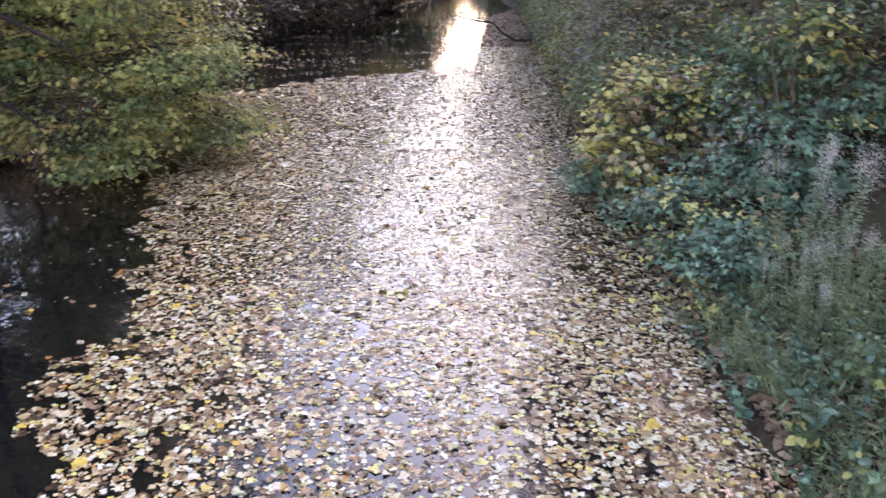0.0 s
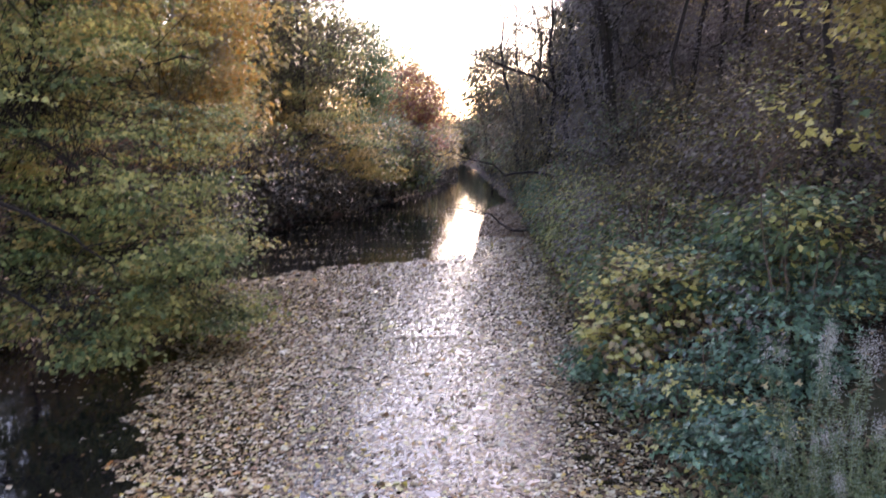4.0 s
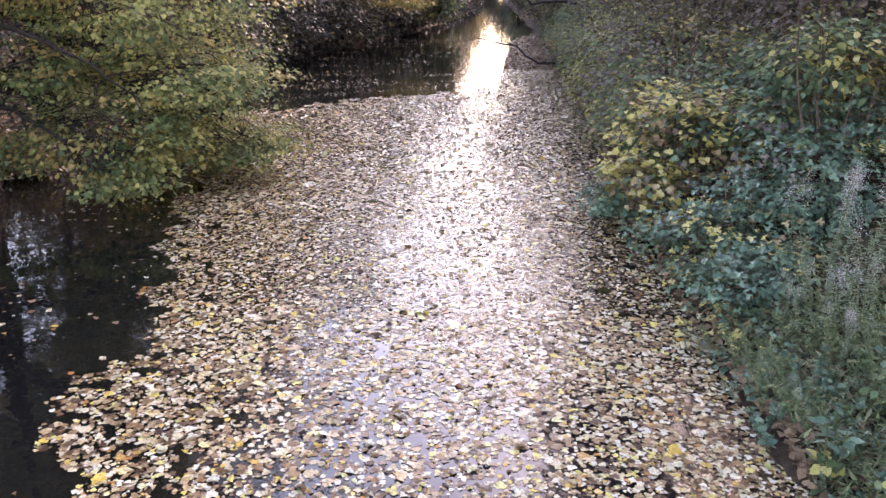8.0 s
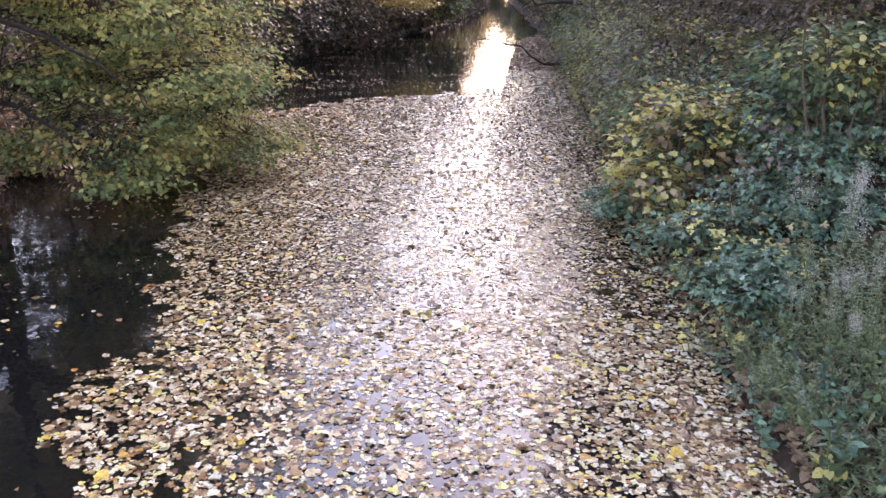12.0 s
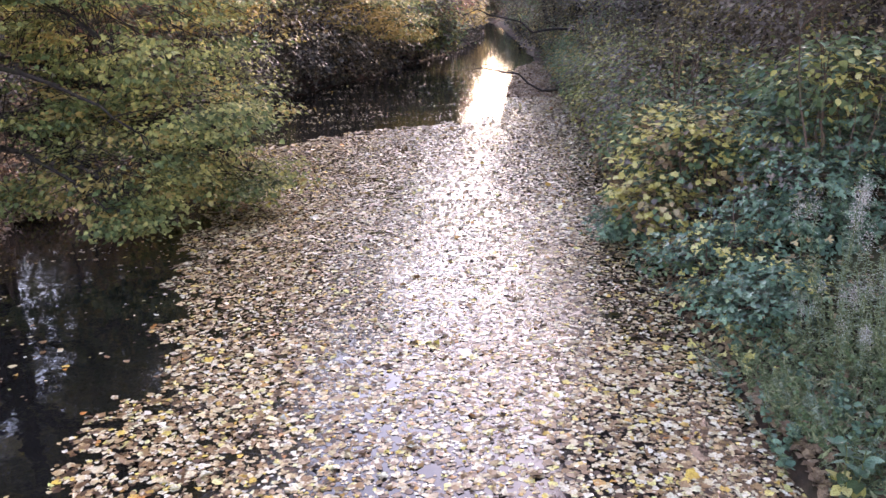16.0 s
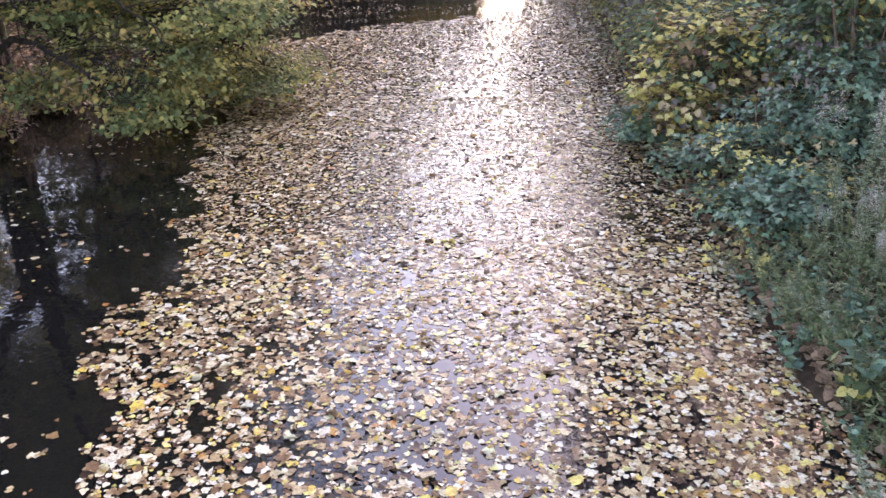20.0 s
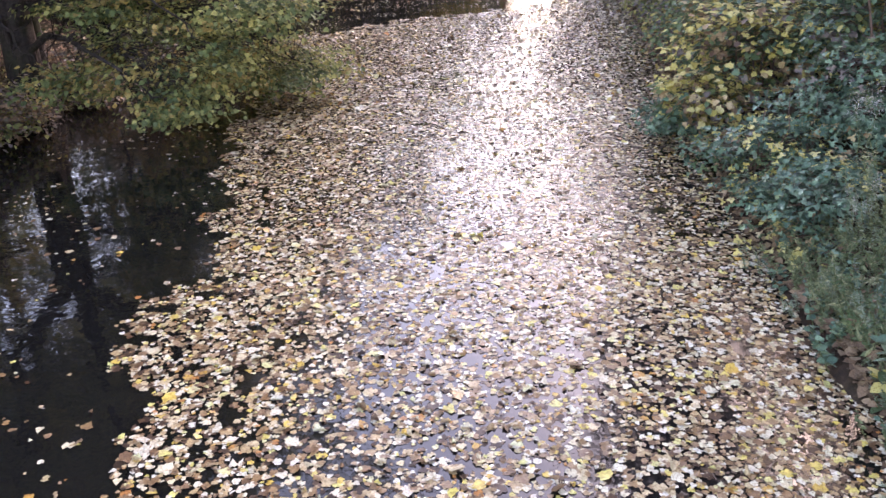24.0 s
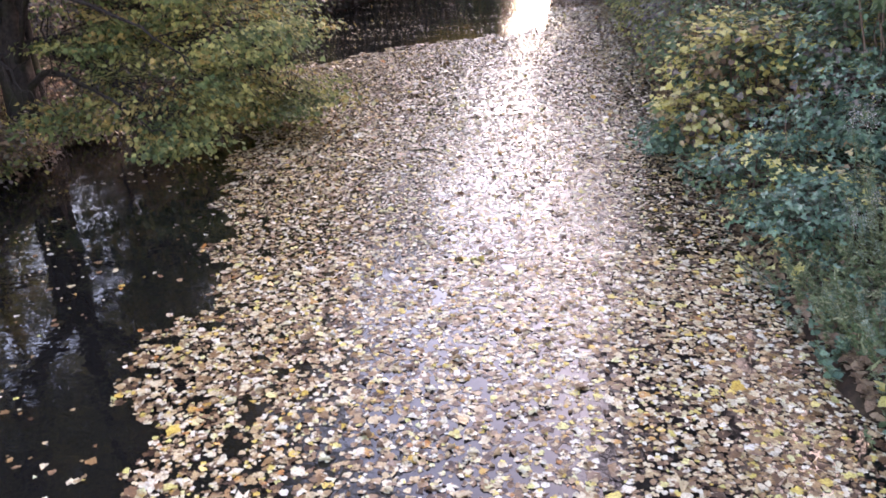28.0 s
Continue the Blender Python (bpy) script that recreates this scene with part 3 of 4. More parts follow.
tree("overhanging_tree", "straw yellow tree whose boughs reach low over the water", on(-7.9, 40.0), 7,
     [(1.2, -1.0, 3.3, 3.0, 2.6, 1.4, 76), (0.2, 0, 4.7, 2.7, 2.6, 1.3, 64), (3.0, 1.0, 2.0, 1.9, 1.8, 0.8, 40)], [(STRAW, 0.72), (MAPLE, 0.28)], BARK_DARK, 23, 0.17, 9, 0.14, "star", 44, 0.4, shell=0.6, flat=0.2, bare=6)
tree("half_bare_tree", "tall half bare tree with dark limbs and sparse olive leaves", on(-8.3, 41.8), 15,
     [(0.3, 0, 8.6, 2.9, 2.9, 4.4, 460), (0.2, 0, 12.6, 2.6, 2.6, 2.6, 140), (-2.6, -3, 8.5, 2.8, 2.8, 4.6, 300)], [(DULL, 0.66), (MAPLE, 0.34)], BARK, 24, 0.16, 11, 0.15, "diamond", 40, 0.42, bare=8)
tree("green_tree", "still green slender tree on the bank", on(-6.4, 48.0), 10.5,
     [(0.2, 0, 7.6, 2.1, 2.2, 2.8, 270), (0.6, 0, 3.6, 2.1, 2.2, 2.0, 130)], [(GREEN, 0.9), (STRAW, 0.1)], BARK, 25, 0.14, 8, 0.15, "diamond", 52, 0.4)
tree("russet_tree", "russet brown tree farther along the bank", on(-5.0, 60.0), 10,
     [(0.2, 0, 6.0, 2.8, 2.8, 2.9, 220), (0.8, 0, 3.0, 2.4, 2.4, 1.8, 90)], [(RUST, 0.7), (STRAW, 0.3)], BARK, 26, 0.15, 8, 0.22, "diamond", 38, 0.45)
tree("olive_bush", "dull olive green bush hanging over the water edge", on(-5.3, 52.0), 5,
     [(0.8, 0, 2.6, 2.4, 2.6, 2.0, 180), (1.3, -0.5, 1.2, 1.8, 2.0, 0.9, 90)], [(DULL, 0.45), (MAPLE, 0.3), (GREEN, 0.25)], BARK, 27, 0.08, 8, 0.2, "diamond", 40, 0.45, stems=3, category="bush")
rng = np.random.default_rng(5)
# shrubs that line the water edge; before y 46 shade is put into their leaf colour
for k, y in enumerate(np.concatenate([[17.4], np.arange(26.8, 100, 3.4)])):
    s = 0.85 + 0.35 * rng.random() + 0.004 * y
    f, g = [(SHADE_LEAF, DULL), (SHADE_LEAF, STRAW), (SHADE_LEAF, DULL), (SHADE_LEAF, MAPLE)][int(rng.integers(4))] if y < 46 else [(DULL, STRAW), (DULL, MAPLE), (GREEN, DULL), (STRAW, DULL)][int(rng.integers(4))]
    tree("waterside_shrub", "twiggy olive shrub at the water edge, nearer ones coloured dark for shade", on(float(left_bank(y)) - (0.15 if y < 18 else 0.7 if y < 44 else 2.2), y), 3.4 * s * (0.55 if y < 18 else 1.0),
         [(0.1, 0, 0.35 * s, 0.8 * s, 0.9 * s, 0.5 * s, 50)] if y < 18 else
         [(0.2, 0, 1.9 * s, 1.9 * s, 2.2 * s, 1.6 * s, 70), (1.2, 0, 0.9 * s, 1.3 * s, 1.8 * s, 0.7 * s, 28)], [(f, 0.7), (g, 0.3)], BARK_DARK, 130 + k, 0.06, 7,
         0.13 + 0.0012 * y, "diamond", 24, 0.36, stems=3, bare=3, category="bush", group="shrubs along the water edge")
for k, (x, y, s) in enumerate([(-9.0, 11.0, 0.6), (-9.3, 12.3, 0.65), (-9.1, 13.0, 0.5), (-9.5, 10.0, 0.7), (-8.9, 15.0, 0.6), (-8.9, 9.0, 0.6), (-10.7, 15.2, 0.85), (-12.2, 15.4, 1.1), (-9.9, 12.0, 0.8), (-11.4, 13.0, 1.0), (-9.8, 24.6, 1.0), (-12.6, 20.0, 1.2), (-12.4, 23.0, 1.2)]):
    tree("underwood_bush", "low brown underwood with dry leaves on the shaded bank", on(x, y), 1.7 * s,
         [(0.2, 0, 0.7 * s, 0.95 * s, 1.0 * s, 0.65 * s, 60), (0.6, -0.3, 0.25 * s, 0.8 * s, 0.9 * s, 0.3 * s, 30)], [(DUSK, 0.42), (LITTER, 0.16), (DULL, 0.27), (MAPLE, 0.15)], BARK_DARK, 520 + k, 0.025, 6, 0.085, "star", 20, 0.2,
         stems=4, bare=2, category="bush", group="underwood on the shaded bank")
for k, (x, y, s) in enumerate([(-12.5, 26, 1.1), (-12.5, 31, 1.2), (-12, 36, 1.2), (-11, 42, 1.2), (-10, 48, 1.2), (-9, 55, 1.2), (-13, 9, 1.0), (-12.5, 4.5, 1.0), (-11.2, 23.8, 1.05)]):
    tree("understorey_bush", "dark brownish bush under the trees behind the bank", on(x, y), 3.4 * s,
         [(0, 0, 1.6 * s, 2.0 * s, 2.3 * s, 1.6 * s, 130)], [(DULL, 0.6), (RUST, 0.25), (STRAW, 0.15)], BARK_DARK, 270 + k, 0.05, 7, 0.17, "diamond", 34, 0.42, stems=4, bare=5, category="bush", group="undergrowth behind the bank")
for k, (x, y, s, f) in enumerate([(-15.5, 41, 1.15, DULL), (-12.5, 54, 1.05, STRAW), (-7.0, 72, 0.95, GOLD), (-5.0, 88, 0.85, RUST), (-21, 17, 1.15, DULL), (-11.8, 35, 1.1, STRAW), (-16, 20, 1.1, MAPLE), (-15, 11, 1.05, DULL), (-13.5, 6.0, 0.95, MAPLE), (-20, 9, 1.15, DULL), (-21.5, 39.5, 0.85, DULL), (-26, 36, 0.95, DULL)]):
    tree("bank_tree", "autumn tree standing back from the water", on(x, y), 11 * s,
         [(0, 0, 7 * s, 3.8 * s, 3.6 * s, 4.2 * s, 220), (0, 0, 2.6 * s, 3.2 * s, 3 * s, 2 * s, 80)], [(f, 0.75), (STRAW, 0.25)], BARK, 40 + k, 0.17, 8, 0.28, "diamond", 25, 0.55, group="trees behind the bank")
# crown set above the view, shaped to block mirrored sky over the bright patch
tree("bank_tree", "tall autumn tree behind the maple, high crown added to block mirrored sky", on(-14.5, 27.0), 13.5,
     [(0.3, 0, 11.8, 4.6, 4.2, 3.0, 360)], [(DULL, 0.7), (STRAW, 0.3)], BARK_DARK, 59, 0.2, 9, 0.26, "diamond", 40, 0.5, shell=0.2, group="trees behind the bank")
# added out of view so the water mirrors dark crowns, not sky
for x, y, h, seed in ((-13.4, 18.2, 19.0, 58), (-12.6, 10.2, 17.0, 57), (-11.8, 4.6, 16.0, 56)):
    tree("bank_tree", "tall dense autumn tree, unseen crown added to darken the water", on(x, y), h,
         [(0.5, -0.5, h * 0.68, 4.8, 4.4, h * 0.26, 420)], [(DULL, 0.6), (MAPLE, 0.4)], BARK_DARK, seed, 0.24, 9, 0.26, "diamond", 44, 0.5, shell=0.2, group="trees behind the bank")
# far end, where the canal bends away
for k, (x, y, s, f) in enumerate([(-6.5, 104, 0.75, DULL), (-4.7, 130, 0.62, STRAW), (1.9, 134, 0.66, DULL), (-0.9, 150, 0.58, DULL), (-1.6, 136, 0.38, DULL), (6.0, 125, 0.85, DULL), (-9.5, 122, 0.95, STRAW), (6.5, 118, 1.0, RUST), (-14, 130, 1.2, GOLD)]):
    tree("far_tree", "hazy far tree at the bend of the canal", on(x, y), 11 * s,
         [(0, 0, 6 * s, 3.6 * s, 3.6 * s, 4.6 * s, 150), (0, -1, 2.2 * s, 3 * s, 2.5 * s, 1.8 * s, 60)], [(f, 0.8), (GREEN, 0.2)], BARK, 50 + k, 0.16, 6, 0.34, "diamond", 30, 0.6, group="trees at the bend")

# right bank, from far to near
tree("leaning_tree", "dark tree leaning out over the canal", on(3.2, 58.0), 8,
     [(-1.7, 0, 7.2, 2.2, 2.6, 2.9, 280), (0.5, 0, 3.6, 2.2, 2.4, 2.8, 150)], [(DULL, 0.8), (GREEN, 0.2)], BARK_DARK, 61, 0.15, 8, 0.19, "diamond", 40, 0.42, bare=3)
bare = tree("bare_tree", "nearly leafless tree with spreading dark branches", on(3.7, 34.0), 9.5,
     [(-0.7, 0, 7.3, 2.9, 2.4, 3.0, 90)], [(DULL, 1)], BARK_DARK, 62, 0.2, 12, 0.12, "diamond", 8, 0.4, bare=18)
rng = np.random.default_rng(6)
for a, m, e in (((0, 0, 4.9), (-2.4, -0.3, 6.1), (-4.7, -0.8, 6.5)), ((0, 0, 1.8), (-2.4, -0.6, 1.9), (-5.0, -1.2, 2.6)), ((-0.6, -4, -0.1), (-2.2, -4.2, 0.1), (-4.3, -4.0, 0.9))):
    p = np.vstack([bend(a, m, rng, 0.06, 0.05, 6), bend(m, e, rng, 0.1, 0.08, 6)[1:]])
    lines = [(p, np.linspace(0.07, 0.014, len(p)), 5)]
    for j in range(3, len(p)):
        d = unit(rng, 1)[0] * [0.8, 0.6, 0.5] + np.array([-0.4, 0, 0.1])
        lines.append((bend(p[j], p[j] + d * rng.uniform(0.4, 1.1), rng, 0.02, 0.15, 5), np.linspace(0.016, 0.006, 5), 3))
    part("bough", tubes_mesh("bough", lines, BARK_DARK), bare, "bare bough reaching over the water")
# those with y below 13 stand out of view, added to block sun and sky
for k, (x, y, s, f) in enumerate([(11.4, 29.0, 1.1, DULL), (16.0, 37.0, 1.3, DULL), (3.2, 46.0, 1.25, DULL), (5.6, 31.0, 0.95, DUSK), (5.0, 25.0, 0.98, DUSK), (3.5, 36.5, 0.85, DULL), (10.6, 20.0, 1.05, DUSK), (8.2, 28, 1.1, DUSK), (13.0, 25, 1.1, STRAW), (8.5, 37, 1.1, DUSK),
                                  (12.5, 17.5, 0.8, STRAW), (5.5, 54, 0.9, DULL), (7.5, 64, 1.0, DULL), (10.2, 36, 1.3, DUSK), (17, 31, 1.3, DUSK), (9.4, 17.0, 1.1, STRAW), (9.5, 10.0, 1.0, DUSK), (12.5, 12.5, 1.15, DULL), (11.5, 6.5, 1.05, DULL), (14, 3.0, 1.1, DUSK), (8.0, 46, 1.35, DULL), (12, 46, 1.4, DULL), (7.0, 4.0, 1.05, DULL), (6.8, -1.5, 1.0, DUSK), (2.4, 78, 0.7, DULL), (4.6, 74, 0.9, RUST), (3.6, 88, 0.8, DULL), (3.6, 100, 0.8, GREEN)]):
    tree("dark_tree", "dense twiggy tree with small dull olive leaves, nearest ones added unseen for shade", on(x, y), (13.0 if y < 40 else 9.5) * s,
         [(0, 0, 5.6 * s, 2.9 * s, 2.9 * s, 3.8 * s, 280), (-0.6, -0.3, 2.4 * s, 2.5 * s, 2.5 * s, 1.9 * s, 110)] + ([(-0.4, 0, 10.6 * s, 3.2 * s, 3.2 * s, 3.0 * s, 130)] if y < 40 else []), [(f, 0.92), (STRAW, 0.08)], BARK_DARK, 70 + k, 0.16, 10,
         (0.09 if x < 8.3 else 0.14) + 0.0008 * max(0, y - 20), "diamond", 46 if x < 8.3 and y < 50 else 18, 0.34, stems=3, bare=9, shell=0.3, group="trees lining the canal")
# crowns hung above the view to keep bright sky off the near raft
for x, y, z, seed in ((6.0, 14.9, 10.4, 401), (4.9, 21.0, 11.2, 402), (4.8, 28.0, 12.0, 403)):
    tree("dark_tree", "tall slender tree with a dense dusky crown added above view to block sky", on(x, y), z + 2.4,
         [(-0.5 if y > 20 else -1.3, 0, z, 3.0, 3.4, 2.3, 210)] + ([(0.2, 0, z - 4.4, 2.2, 2.4, 2.6, 110)] if y > 25 else []), [(DUSK, 0.6), (DULL, 0.4)], BARK_DARK, seed, 0.09, 9, 0.2, "diamond", 34, 0.4, shell=0.2, group="trees lining the canal")
rng = np.random.default_rng(7)
for k, y in enumerate(np.concatenate([np.arange(15.2, 40, 2.3), np.arange(40, 100, 4.0)])):
    s = 0.8 + 0.35 * rng.random() + 0.003 * y
    f, g = [(MAPLE, STRAW), (DULL, MAPLE), (GREEN, DUSK), (MAPLE, DUSK), (GREEN, STRAW)][int(rng.integers(5))] if y > 22 else [(GREEN, STRAW), (DUSK, MAPLE), (MAPLE, DULL), (DULL, GREEN)][k % 4]
    tree("bank_bush", "tangled olive bush with brown twigs on the bank", on(float(right_bank(y)) + (1.1 if y < 40 else 2.0), y), 2.6 * s,
         [(0.1, 0, 1.15 * s, 1.5 * s, 1.7 * s, 1.2 * s, 95), (-0.7, 0, 0.7 * s, 0.8 * s, 1.2 * s, 0.6 * s, 40)], [(f, 0.65), (g, 0.35)], TWIG, 180 + k, 0.045, 8,
         0.10 + 0.0014 * max(0, y - 15), "diamond", 27, 0.24, stems=4, bare=8, category="bush", group="bushes along the bank", shell=0.65)
for k, (x, y, s, f, g) in enumerate([(5.6, 15.4, 0.9, DUSK, MAPLE), (7.6, 13.2, 0.85, DUSK, MAPLE), (5.4, 19.0, 1.0, DULL, STRAW), (5.2, 23.0, 1.0, DULL, GREEN), (5.0, 27.0, 1.0, DULL, MAPLE), (5.2, 34, 1.1, DUSK, STRAW), (10.5, 14, 1.0, DUSK, DULL), (11, 20, 1.1, DUSK, DULL), (8.8, 24.5, 1.3, DUSK, DULL), (9.4, 30, 1.4, DUSK, DULL)]):
    tree("thicket_bush", "tall tangled thicket bush with dull leaves", on(x, y), 4.2 * s,
         [(0, 0, 2.3 * s, 1.9 * s, 1.9 * s, 2.1 * s, 190)], [(f, 0.75), (g, 0.25)], TWIG, 240 + k, 0.05, 9, 0.11, "diamond", 28, 0.36, stems=5, bare=8, category="bush", group="thicket behind the bank")
tree("yellow_leaved_tree", "slender tree with a high yellow-green crown", on(5.8, 10.8), 10.0,
     [(0, 0, 4.6, 1.7, 1.8, 1.5, 150), (-1.1, -1.4, 8.8, 3.5, 3.8, 2.3, 330), (-0.6, -1.0, 11.4, 3.6, 4.2, 2.0, 220), (-1.4, -0.6, 6.5, 2.2, 2.3, 1.4, 120)], [(STRAW, 0.5), (LEMON, 0.15), (MAPLE, 0.35)], BARK_DARK, 98, 0.12, 8, 0.11, "star", 36, 0.3, bare=4)
tree("yellow_maple_bush", "young maple bush with yellow, dry and green leaves over the water", on(3.15, 13.0), 2.0,
     [(-0.1, 0, 0.95, 1.25, 1.0, 0.75, 200), (-0.75, -0.5, 0.3, 0.7, 0.7, 0.4, 80)], [(LEMON, 0.38), (PALE_DRY, 0.22), (GREEN, 0.2), (BLUEGREEN, 0.14), (DUSK, 0.06)], TWIG, 91, 0.03, 9, 0.116, "lobed", 9, 0.13, stems=4, bare=5, category="bush", shell=0.7)
tree("yellow_maple_bush", "small lemon yellow maple shoot leaning over the water", on(2.35, 12.8), 1.3,
     [(-0.4, 0, 0.75, 0.35, 0.4, 0.22, 14), (-0.1, 0, 0.4, 0.4, 0.4, 0.3, 16)], [(LEMON, 0.55), (PALE_DRY, 0.15), (GREEN, 0.3)], TWIG, 97, 0.02, 6, 0.125, "lobed", 9, 0.1, stems=2, bare=2, category="bush")
tree("bramble_bush", "blue-green bramble shoots under the yellow maple at the water", on(2.3, 12.9), 0.6,
     [(-0.35, 0.1, 0.2, 0.45, 0.8, 0.22, 40)], [(BLUEGREEN, 0.9), (GREEN, 0.1)], TWIG, 90, 0.012, 6, 0.084, "trefoil", 24, 0.16, stems=3, category="bush", droop=0.1, flat=0.16)
tree("bramble_bush", "low blue-green bramble bush spilling down the bank", on(2.95, 10.3), 1.3,
     [(0.5, 0.4, 0.65, 0.8, 0.7, 0.32, 34), (-0.2, -0.1, 0.42, 0.8, 0.65, 0.3, 32), (0.35, -0.8, 0.25, 0.7, 0.55, 0.3, 30), (-0.6, 0.7, 0.05, 0.45, 0.6, 0.2, 18), (-0.35, -0.8, 0.02, 0.5, 0.4, 0.2, 17)],
     [(BLUEGREEN, 0.76), (GREEN, 0.1), (LEMON, 0.08), (PALE_DRY, 0.06)], TWIG, 92, 0.02, 10, 0.086, "trefoil", 25, 0.2, stems=5, category="bush", droop=0.1, flat=0.12)
tree("bramble_bush", "blue-green bramble thicket higher on the bank", on(4.5, 11.4), 1.8,
     [(-0.5, -0.6, 0.5, 0.9, 0.7, 0.35, 38), (0.6, 0.2, 0.8, 0.9, 0.8, 0.4, 42), (-0.3, 0.9, 0.7, 0.9, 0.7, 0.4, 38)], [(BLUEGREEN, 0.74), (LEMON, 0.06), (GREEN, 0.1), (DUSK, 0.1)], TWIG, 93, 0.02, 10, 0.088, "trefoil", 25, 0.22, stems=5, category="bush", droop=0.1, flat=0.12)
tree("bramble_bush", "bramble shoots trailing behind the tall herbs", on(3.95, 10.3), 0.9,
     [(0.1, 0.2, 0.3, 0.75, 0.7, 0.35, 60)], [(BLUEGREEN, 0.93), (LEMON, 0.07)], TWIG, 99, 0.012, 8, 0.084, "trefoil", 30, 0.16, stems=4, category="bush", droop=0.1, flat=0.16)
tree("bramble_bush", "low bramble arching down to the fallen leaves at the water edge", on(2.8, 8.7), 0.8,
     [(0.0, 0.1, 0.32, 0.6, 0.65, 0.25, 34), (0.45, 0.3, 0.45, 0.5, 0.5, 0.25, 20), (-0.25, -0.35, 0.08, 0.35, 0.4, 0.15, 14)], [(BLUEGREEN, 0.8), (GREEN, 0.12), (LEMON, 0.05), (PALE_DRY, 0.03)], TWIG, 89, 0.012, 7, 0.084, "trefoil", 23, 0.18, stems=4, category="bush", droop=0.1, flat=0.12)
tree("sapling", "thin sapling with sparse large lemon yellow leaves", on(4.4, 11.2), 3.3,
     [(-0.1, 0, 3.15, 1.0, 0.9, 0.55, 18)], [(LEMON, 0.9), (GREEN, 0.1)], TWIG, 94, 0.03, 6, 0.12, "maple", 4, 0.1, stems=2, bare=4)
tree("elder_bush", "elder bush with drooping dark green leaves", on(4.6, 12.2), 2.4,
     [(0.0, 0, 1.5, 1.0, 0.9, 0.6, 60), (-0.5, 0.3, 0.8, 0.8, 0.8, 0.5, 36)], [(BLUEGREEN, 0.4), (GREEN, 0.36), (MAPLE, 0.1), (LEMON, 0.14)], TWIG, 95, 0.03, 7, 0.125, "oval", 15, 0.2, stems=3, droop=0.7, category="bush")
for k, (x, y, s) in enumerate([(3.7, 14.2, 1.0), (4.9, 13.6, 1.1), (3.3, 15.8, 0.9), (4.6, 15.9, 1.1), (3.2, 18.2, 0.95), (6.0, 13.0, 1.1)]):
    tree("sycamore_shoot", "bushy sycamore shoots with large green and yellowing leaves", on(x, y), 1.9 * s,
         [(0, 0, 1.0 * s, 1.0 * s, 1.0 * s, 0.7 * s, 70), (-0.5, -0.3, 0.45 * s, 0.7 * s, 0.7 * s, 0.4 * s, 30)], [(GREEN, 0.36), (BLUEGREEN, 0.18), (MAPLE, 0.14), (LEMON, 0.12), (PALE_DRY, 0.1), (DUSK, 0.1)], TWIG, 420 + k, 0.025, 7,
         0.105, "lobed", 15, 0.2, stems=4, bare=4, droop=0.5, category="bush", group="leafy shoots on the bank", shell=0.65)


# ---- herbs at the foot of the right bank ----
def herb(name, label, base, seed, height, stalks, leaf, mat, plume=False, group="", lean=0.25, kind="narrow", per_m=60):
    """A tuft of upright stalks set with small leaves, some with a fluffy seed head."""
    rng = np.random.default_rng(seed)
    top = new(name)
    top.location = base
    tagged(top, label, "plant", group)
    for s in range(stalks):
        a = rng.uniform(0, 6.28)
        foot = np.array([math.cos(a), math.sin(a), 0]) * rng.uniform(0, 0.12 + 0.02 * stalks)
        foot[2] = -0.1
        h = height * rng.uniform(0.65, 1.0)
        p = bend(foot, foot + np.array([math.cos(a) * lean * h, math.sin(a) * lean * h, h + 0.1]), rng, 0.0, 0.06, 8)
        stalk = part("stalk", tubes_mesh("stalk", [(p, np.linspace(0.006, 0.0025, 8), 4)], STEM), top)
        n = max(6, int(h * per_m))
        f = rng.uniform(0.12, 1.0 if not plume else 0.85, n) * 7
        i0 = np.clip(f.astype(int), 0, 6)
        at = p[i0] + (p[i0 + 1] - p[i0]) * (f - i0)[:, None]
        d = unit(rng, n) * [1, 1, 0.35] + np.array([0, 0, 0.25])
        sz = leaf * rng.uniform(0.6, 1.2, n) * (1.15 - 0.5 * f / 7)
        part("foliage", leaves_mesh("foliage", at + d * sz[:, None] * 0.5, np.cross(d, unit(rng, n)) + [0, 0, 0.8], d, sz, kind, mat), stalk)
        if plume:
            n = 260
            c = p[-1] + rng.normal(size=(n, 3)) * [0.05, 0.05, 0.10] - [0, 0, 0.05]
            part("seed_head", leaves_mesh("seed_head", c, unit(rng, n), unit(rng, n), rng.uniform(0.012, 0.035, n), "narrow", FLUFF), stalk, "pale fluffy seed head")["kind"] = "stuff"
    return top


rng = np.random.default_rng(8)
plumes = [herb("goldenrod", "tall silvery green herb with pale fluffy seed heads", on(3.55, 9.0), 301 + k, 1.2, 6, 0.085, SILVER, True, "seeding herbs", 0.14) for k in range(2)]
plumes[1].location = on(3.85, 8.5)
for x, y, h in ((3.3, 7.9, 0.62), (3.05, 8.15, 0.45), (3.2, 7.2, 0.5), (3.6, 7.6, 0.7)):
    copy_thing(plumes[int(x * 20) % 2], pose(*on(x, y), 0, -8, x * 190) @ Matrix.Scale(h, 4))
tall = [herb("aster", "tall silvery green leafy herb without flowers", on(3.4, 8.3), 311 + k, 0.9, 8, 0.075, SILVER if k else GRASS, False, "tall herbs on the bank", 0.3) for k in range(2)]
tall[1].location = on(3.6, 7.7)
for x, y in ((3.9, 7.9), (3.35, 7.3), (3.2, 7.8), (3.6, 8.5), (3.7, 7.0), (3.3, 6.4)):
    copy_thing(tall[int(rng.integers(2))], pose(*on(x, y), 0, 0, rng.uniform(0, 360)))
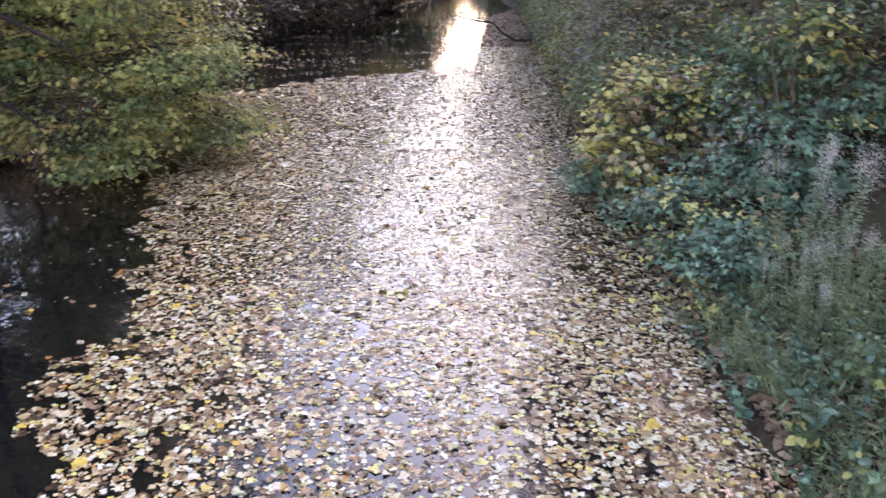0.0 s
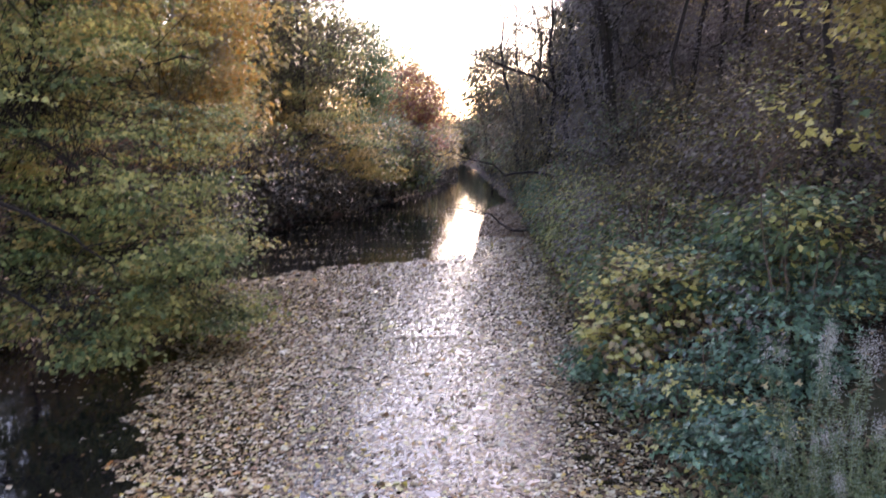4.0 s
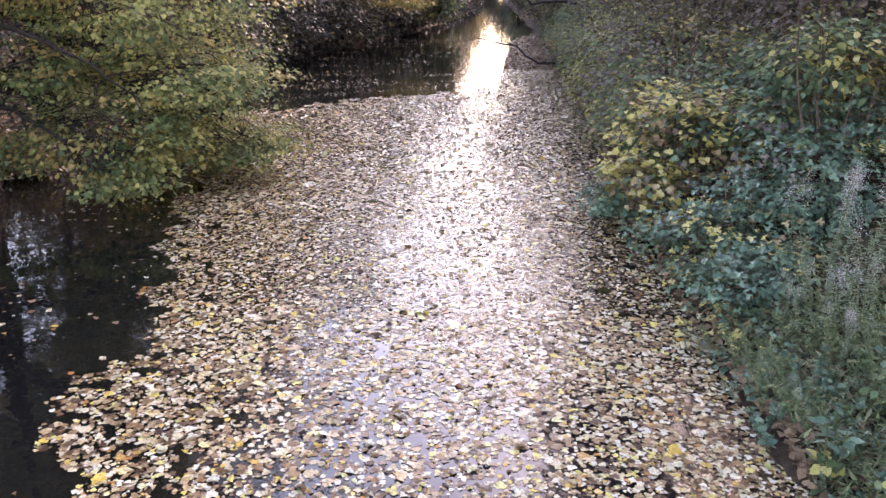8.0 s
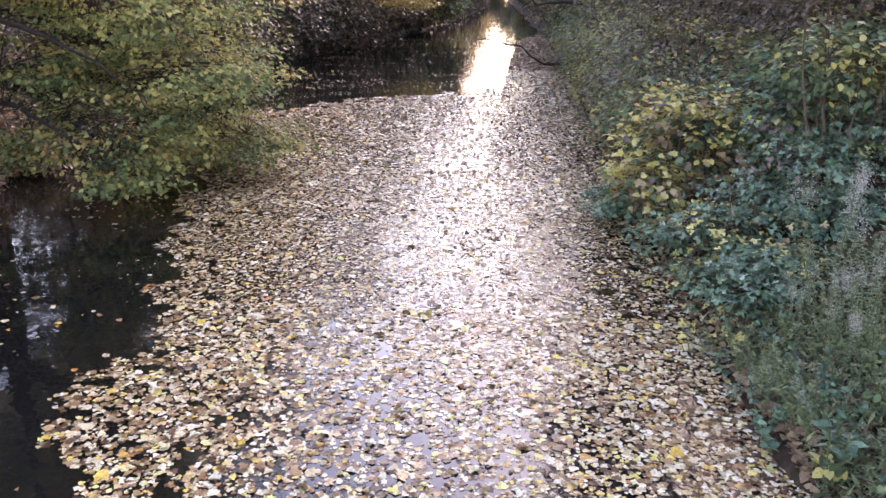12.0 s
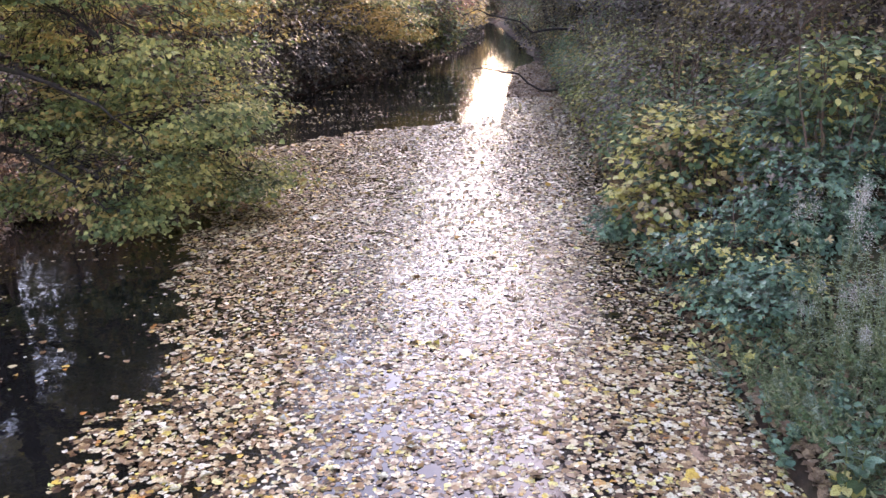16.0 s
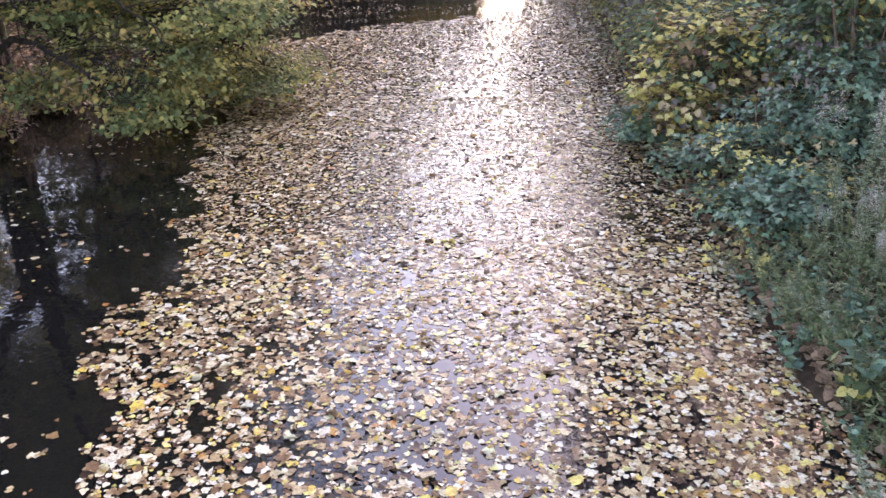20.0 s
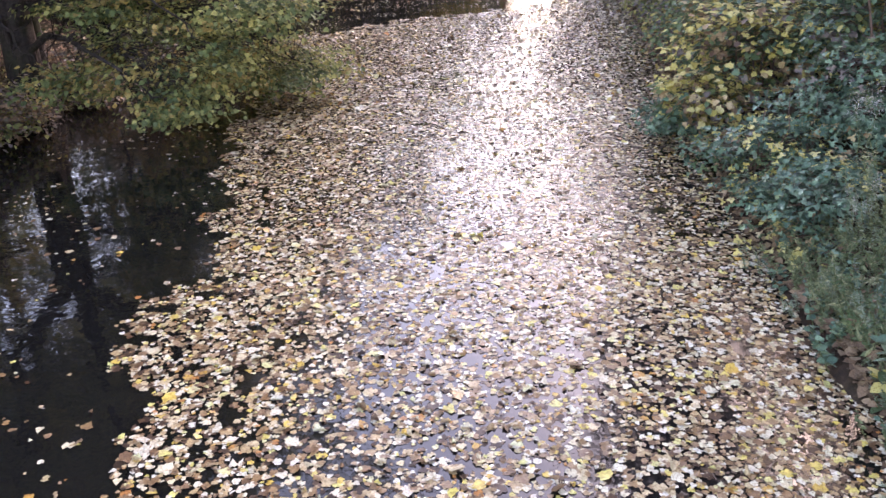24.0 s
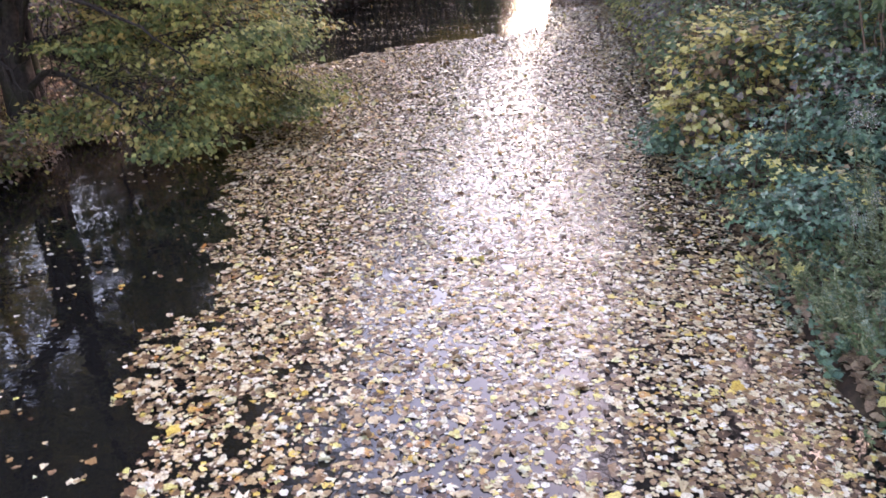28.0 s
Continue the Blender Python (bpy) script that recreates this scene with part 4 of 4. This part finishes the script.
low = [herb("willow_herb", "low grey-green leafy herb at the water edge", on(2.7, 6.9), 320 + k, 0.34, 7, (0.06, 0.07, 0.05, 0.085)[k], (SILVER, GRASS, GREEN, BLUEGREEN)[k], False, "herbs at the water edge", 0.7, ("narrow", "narrow", "oval", "oval")[k], (330, 330, 180, 90)[k]) for k in range(4)]
low[1].location, low[2].location, low[3].location = on(2.75, 7.5), on(2.8, 6.3), on(2.95, 5.6)
for y in np.arange(3.2, 8.2, 0.23):
    for r in range(5):
        x = float(right_bank(y)) + 0.12 + 0.3 * r + rng.uniform(-0.12, 0.16)
        if rng.random() < (0.96, 0.86, 0.74, 0.66, 0.6)[r]:
            patch = noise.noise((x * 1.7, y * 1.7, 8.3)) + rng.normal(0, 0.12)
            copy_thing(low[0 if patch > 0.06 else 1 if patch > -0.13 else 2 if patch > -0.22 else 3], pose(*on(x, y + rng.uniform(-0.12, 0.12), rng.uniform(0.0, 0.1)), rng.uniform(-12, 12), rng.uniform(-12, 12), rng.uniform(0, 360)) @ Matrix.Scale(rng.uniform(0.7, 1.25), 4))
rng = np.random.default_rng(33)
balsam = new("balsam_plant")
balsam.location = on(2.62, 5.72)
tagged(balsam, "leafy plant with drooping dark green leaves and yellow ones below", "plant")
for k, (lean_x, h) in enumerate(((-0.10, 0.62), (0.07, 0.5))):
    p = bend((0.05 * k, 0, -0.12), (lean_x, -0.03, h), rng, 0.0, 0.05, 7)
    stem = part("stem", tubes_mesh("stem", [(p, np.linspace(0.009, 0.004, 7), 5)], STEM), balsam)
    for mat, low_end, high_end, n in ((BLUEGREEN, 0.72, 1.0, 8), (LEMON, 0.35, 0.65, 6), (GREEN, 0.2, 0.6, 6)):
        f = rng.uniform(low_end, high_end, n) * 6
        i0 = np.clip(f.astype(int), 0, 5)
        at = p[i0] + (p[i0 + 1] - p[i0]) * (f - i0)[:, None]
        d = unit(rng, n) * [1, 1, 0.1] - [0, 0, 0.45]
        sz = rng.uniform(0.11, 0.17, n)
        part("foliage", leaves_mesh("foliage", at + d * sz[:, None] * 0.5, unit(rng, n) * 0.4 + [0, 0, 1.0], d, sz, "oval", mat), stem)
for k, (x, y) in enumerate([(2.85, 4.6), (3.2, 5.0), (3.3, 5.8), (3.6, 5.4)]):
    tree("ash_seedling", "green leafy seedling on the bank", on(x, y), 0.7,
         [(0, 0, 0.45, 0.36, 0.36, 0.3, 22)], [(GREEN, 0.5), (BLUEGREEN, 0.3), (MAPLE, 0.2)], STEM, 100 + k, 0.01, 5, 0.085, "oval", 9, 0.09, stems=3, category="plant", group="seedlings on the bank")

# fine grass between the herbs
rng = np.random.default_rng(19)
n = 8000
gy = rng.uniform(3.0, 8.4, n)
gx = right_bank(gy) + 0.14 + 1.8 * rng.random(n) ** 1.2
pos = np.column_stack([gx, gy, np.maximum(land(gx, gy), 0.0) + rng.uniform(0.01, 0.12, n)])
tagged(new("bank_grass", leaves_mesh("bank_grass", pos, unit(rng, n), unit(rng, n) * [1, 1, 0.5] + [0, 0, 0.5], rng.uniform(0.06, 0.16, n), "narrow", GRASS)),
       "fine pale green grass and seedlings covering the bank", "grass", kind="stuff")

# leaf litter on the banks
rng = np.random.default_rng(9)
n = 15000
ly = np.concatenate([rng.uniform(3.5, 26, n // 3), rng.uniform(9, 30, n), 2.5 + 27 * rng.random(n // 3) ** 1.3])
lx = np.concatenate([rng.uniform(2.3, 9.0, n // 3), rng.uniform(-14.5, -8.6, n), right_bank(ly[-(n // 3):]) + 0.9 * rng.random(n // 3) ** 1.6])
lz = land(lx, ly)
ok = lz > 0.0
pos = np.column_stack([lx, ly, lz + 0.05])[ok]
n = len(pos)
tagged(new("leaf_litter", leaves_mesh("leaf_litter", pos, np.column_stack([rng.normal(0, 0.3, n), rng.normal(0, 0.3, n), np.ones(n)]), unit(rng, n), rng.uniform(0.05, 0.11, n), "star", LITTER)),
       "scattered dry brown leaves covering the banks", "leaves", kind="stuff")

# low undergrowth under the trees of both banks, their shade put into its colour
rng = np.random.default_rng(12)
# added to block low sky mirrored beneath the crowns
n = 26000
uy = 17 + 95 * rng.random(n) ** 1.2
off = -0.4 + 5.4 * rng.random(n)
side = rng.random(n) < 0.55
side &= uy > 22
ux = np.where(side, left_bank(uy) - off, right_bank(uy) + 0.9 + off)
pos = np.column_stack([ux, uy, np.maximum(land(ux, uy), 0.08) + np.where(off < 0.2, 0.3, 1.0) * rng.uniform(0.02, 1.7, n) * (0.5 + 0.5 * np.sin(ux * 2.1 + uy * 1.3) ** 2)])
tagged(new("undergrowth", leaves_mesh("undergrowth", pos, unit(rng, n) + [0, 0, 0.6], unit(rng, n), rng.uniform(0.15, 0.34, n), "diamond", SHADE_LEAF)),
       "low undergrowth coloured dark for the shade beneath the bank trees", "undergrowth", kind="stuff")

# woods beyond both banks, uncountable
rng = np.random.default_rng(10)
stands = [(-75, -24, 0, 150, 150, 1.0), (17, 70, 2, 150, 150, 1.25), (-40, 40, 140, 190, 90, 0.8), (-34, -19, 34, 90, 60, 1.25), (9, 26, 58, 135, 90, 1.25),
          (6, 26, 37, 60, 70, 1.3), (-17, -10, 47, 64, 20, 1.3)]
lines, pos, size = [], [], []
for k, (x0, x1, y0, y1, count, tall) in enumerate(stands):
    for _ in range(count):
        x, y, h = rng.uniform(x0, x1), rng.uniform(y0, y1), tall * rng.uniform(7.5, 11)
        way = math.degrees(math.atan2(x, y))
        # gaps cut along sight lines from the eye to let sky light through
        if 17.4 < way < 19.4 or -1.1 < way < 0.0:
            continue
        # lowered along one sight line so a bright sky patch mirrors in the water
        if -32.4 < way < -29.8:
            h *= 0.5
        z = float(land(x, y))
        lines.append((bend((x, y, z - 0.3), (x + rng.normal(0, 0.5), y, z + h * 0.9), rng, 0, 0.04, 5), np.linspace(0.16, 0.04, 5), 5))
        m = 360 if k > 4 else 170
        pos.append(np.array([x, y, z + h * 0.5]) + unit(rng, m) * (rng.random((m, 1)) ** 0.4) * [3.0, 3.0, h * 0.5])
        size.append(rng.uniform(0.34, 0.66, m) if k > 4 else rng.uniform(0.6, 1.15, m))
size = np.concatenate(size)
pos = np.vstack(pos)
n = len(pos)
woods = new("woods", leaves_mesh("woods", pos, unit(rng, n) + [0, 0, 0.5], unit(rng, n), size, "diamond", DULL))
tagged(woods, "dull autumn woods standing behind the banks", "woods", kind="stuff")
tagged(part("trunks", tubes_mesh("trunks", lines, BARK_DARK), woods), kind="stuff")
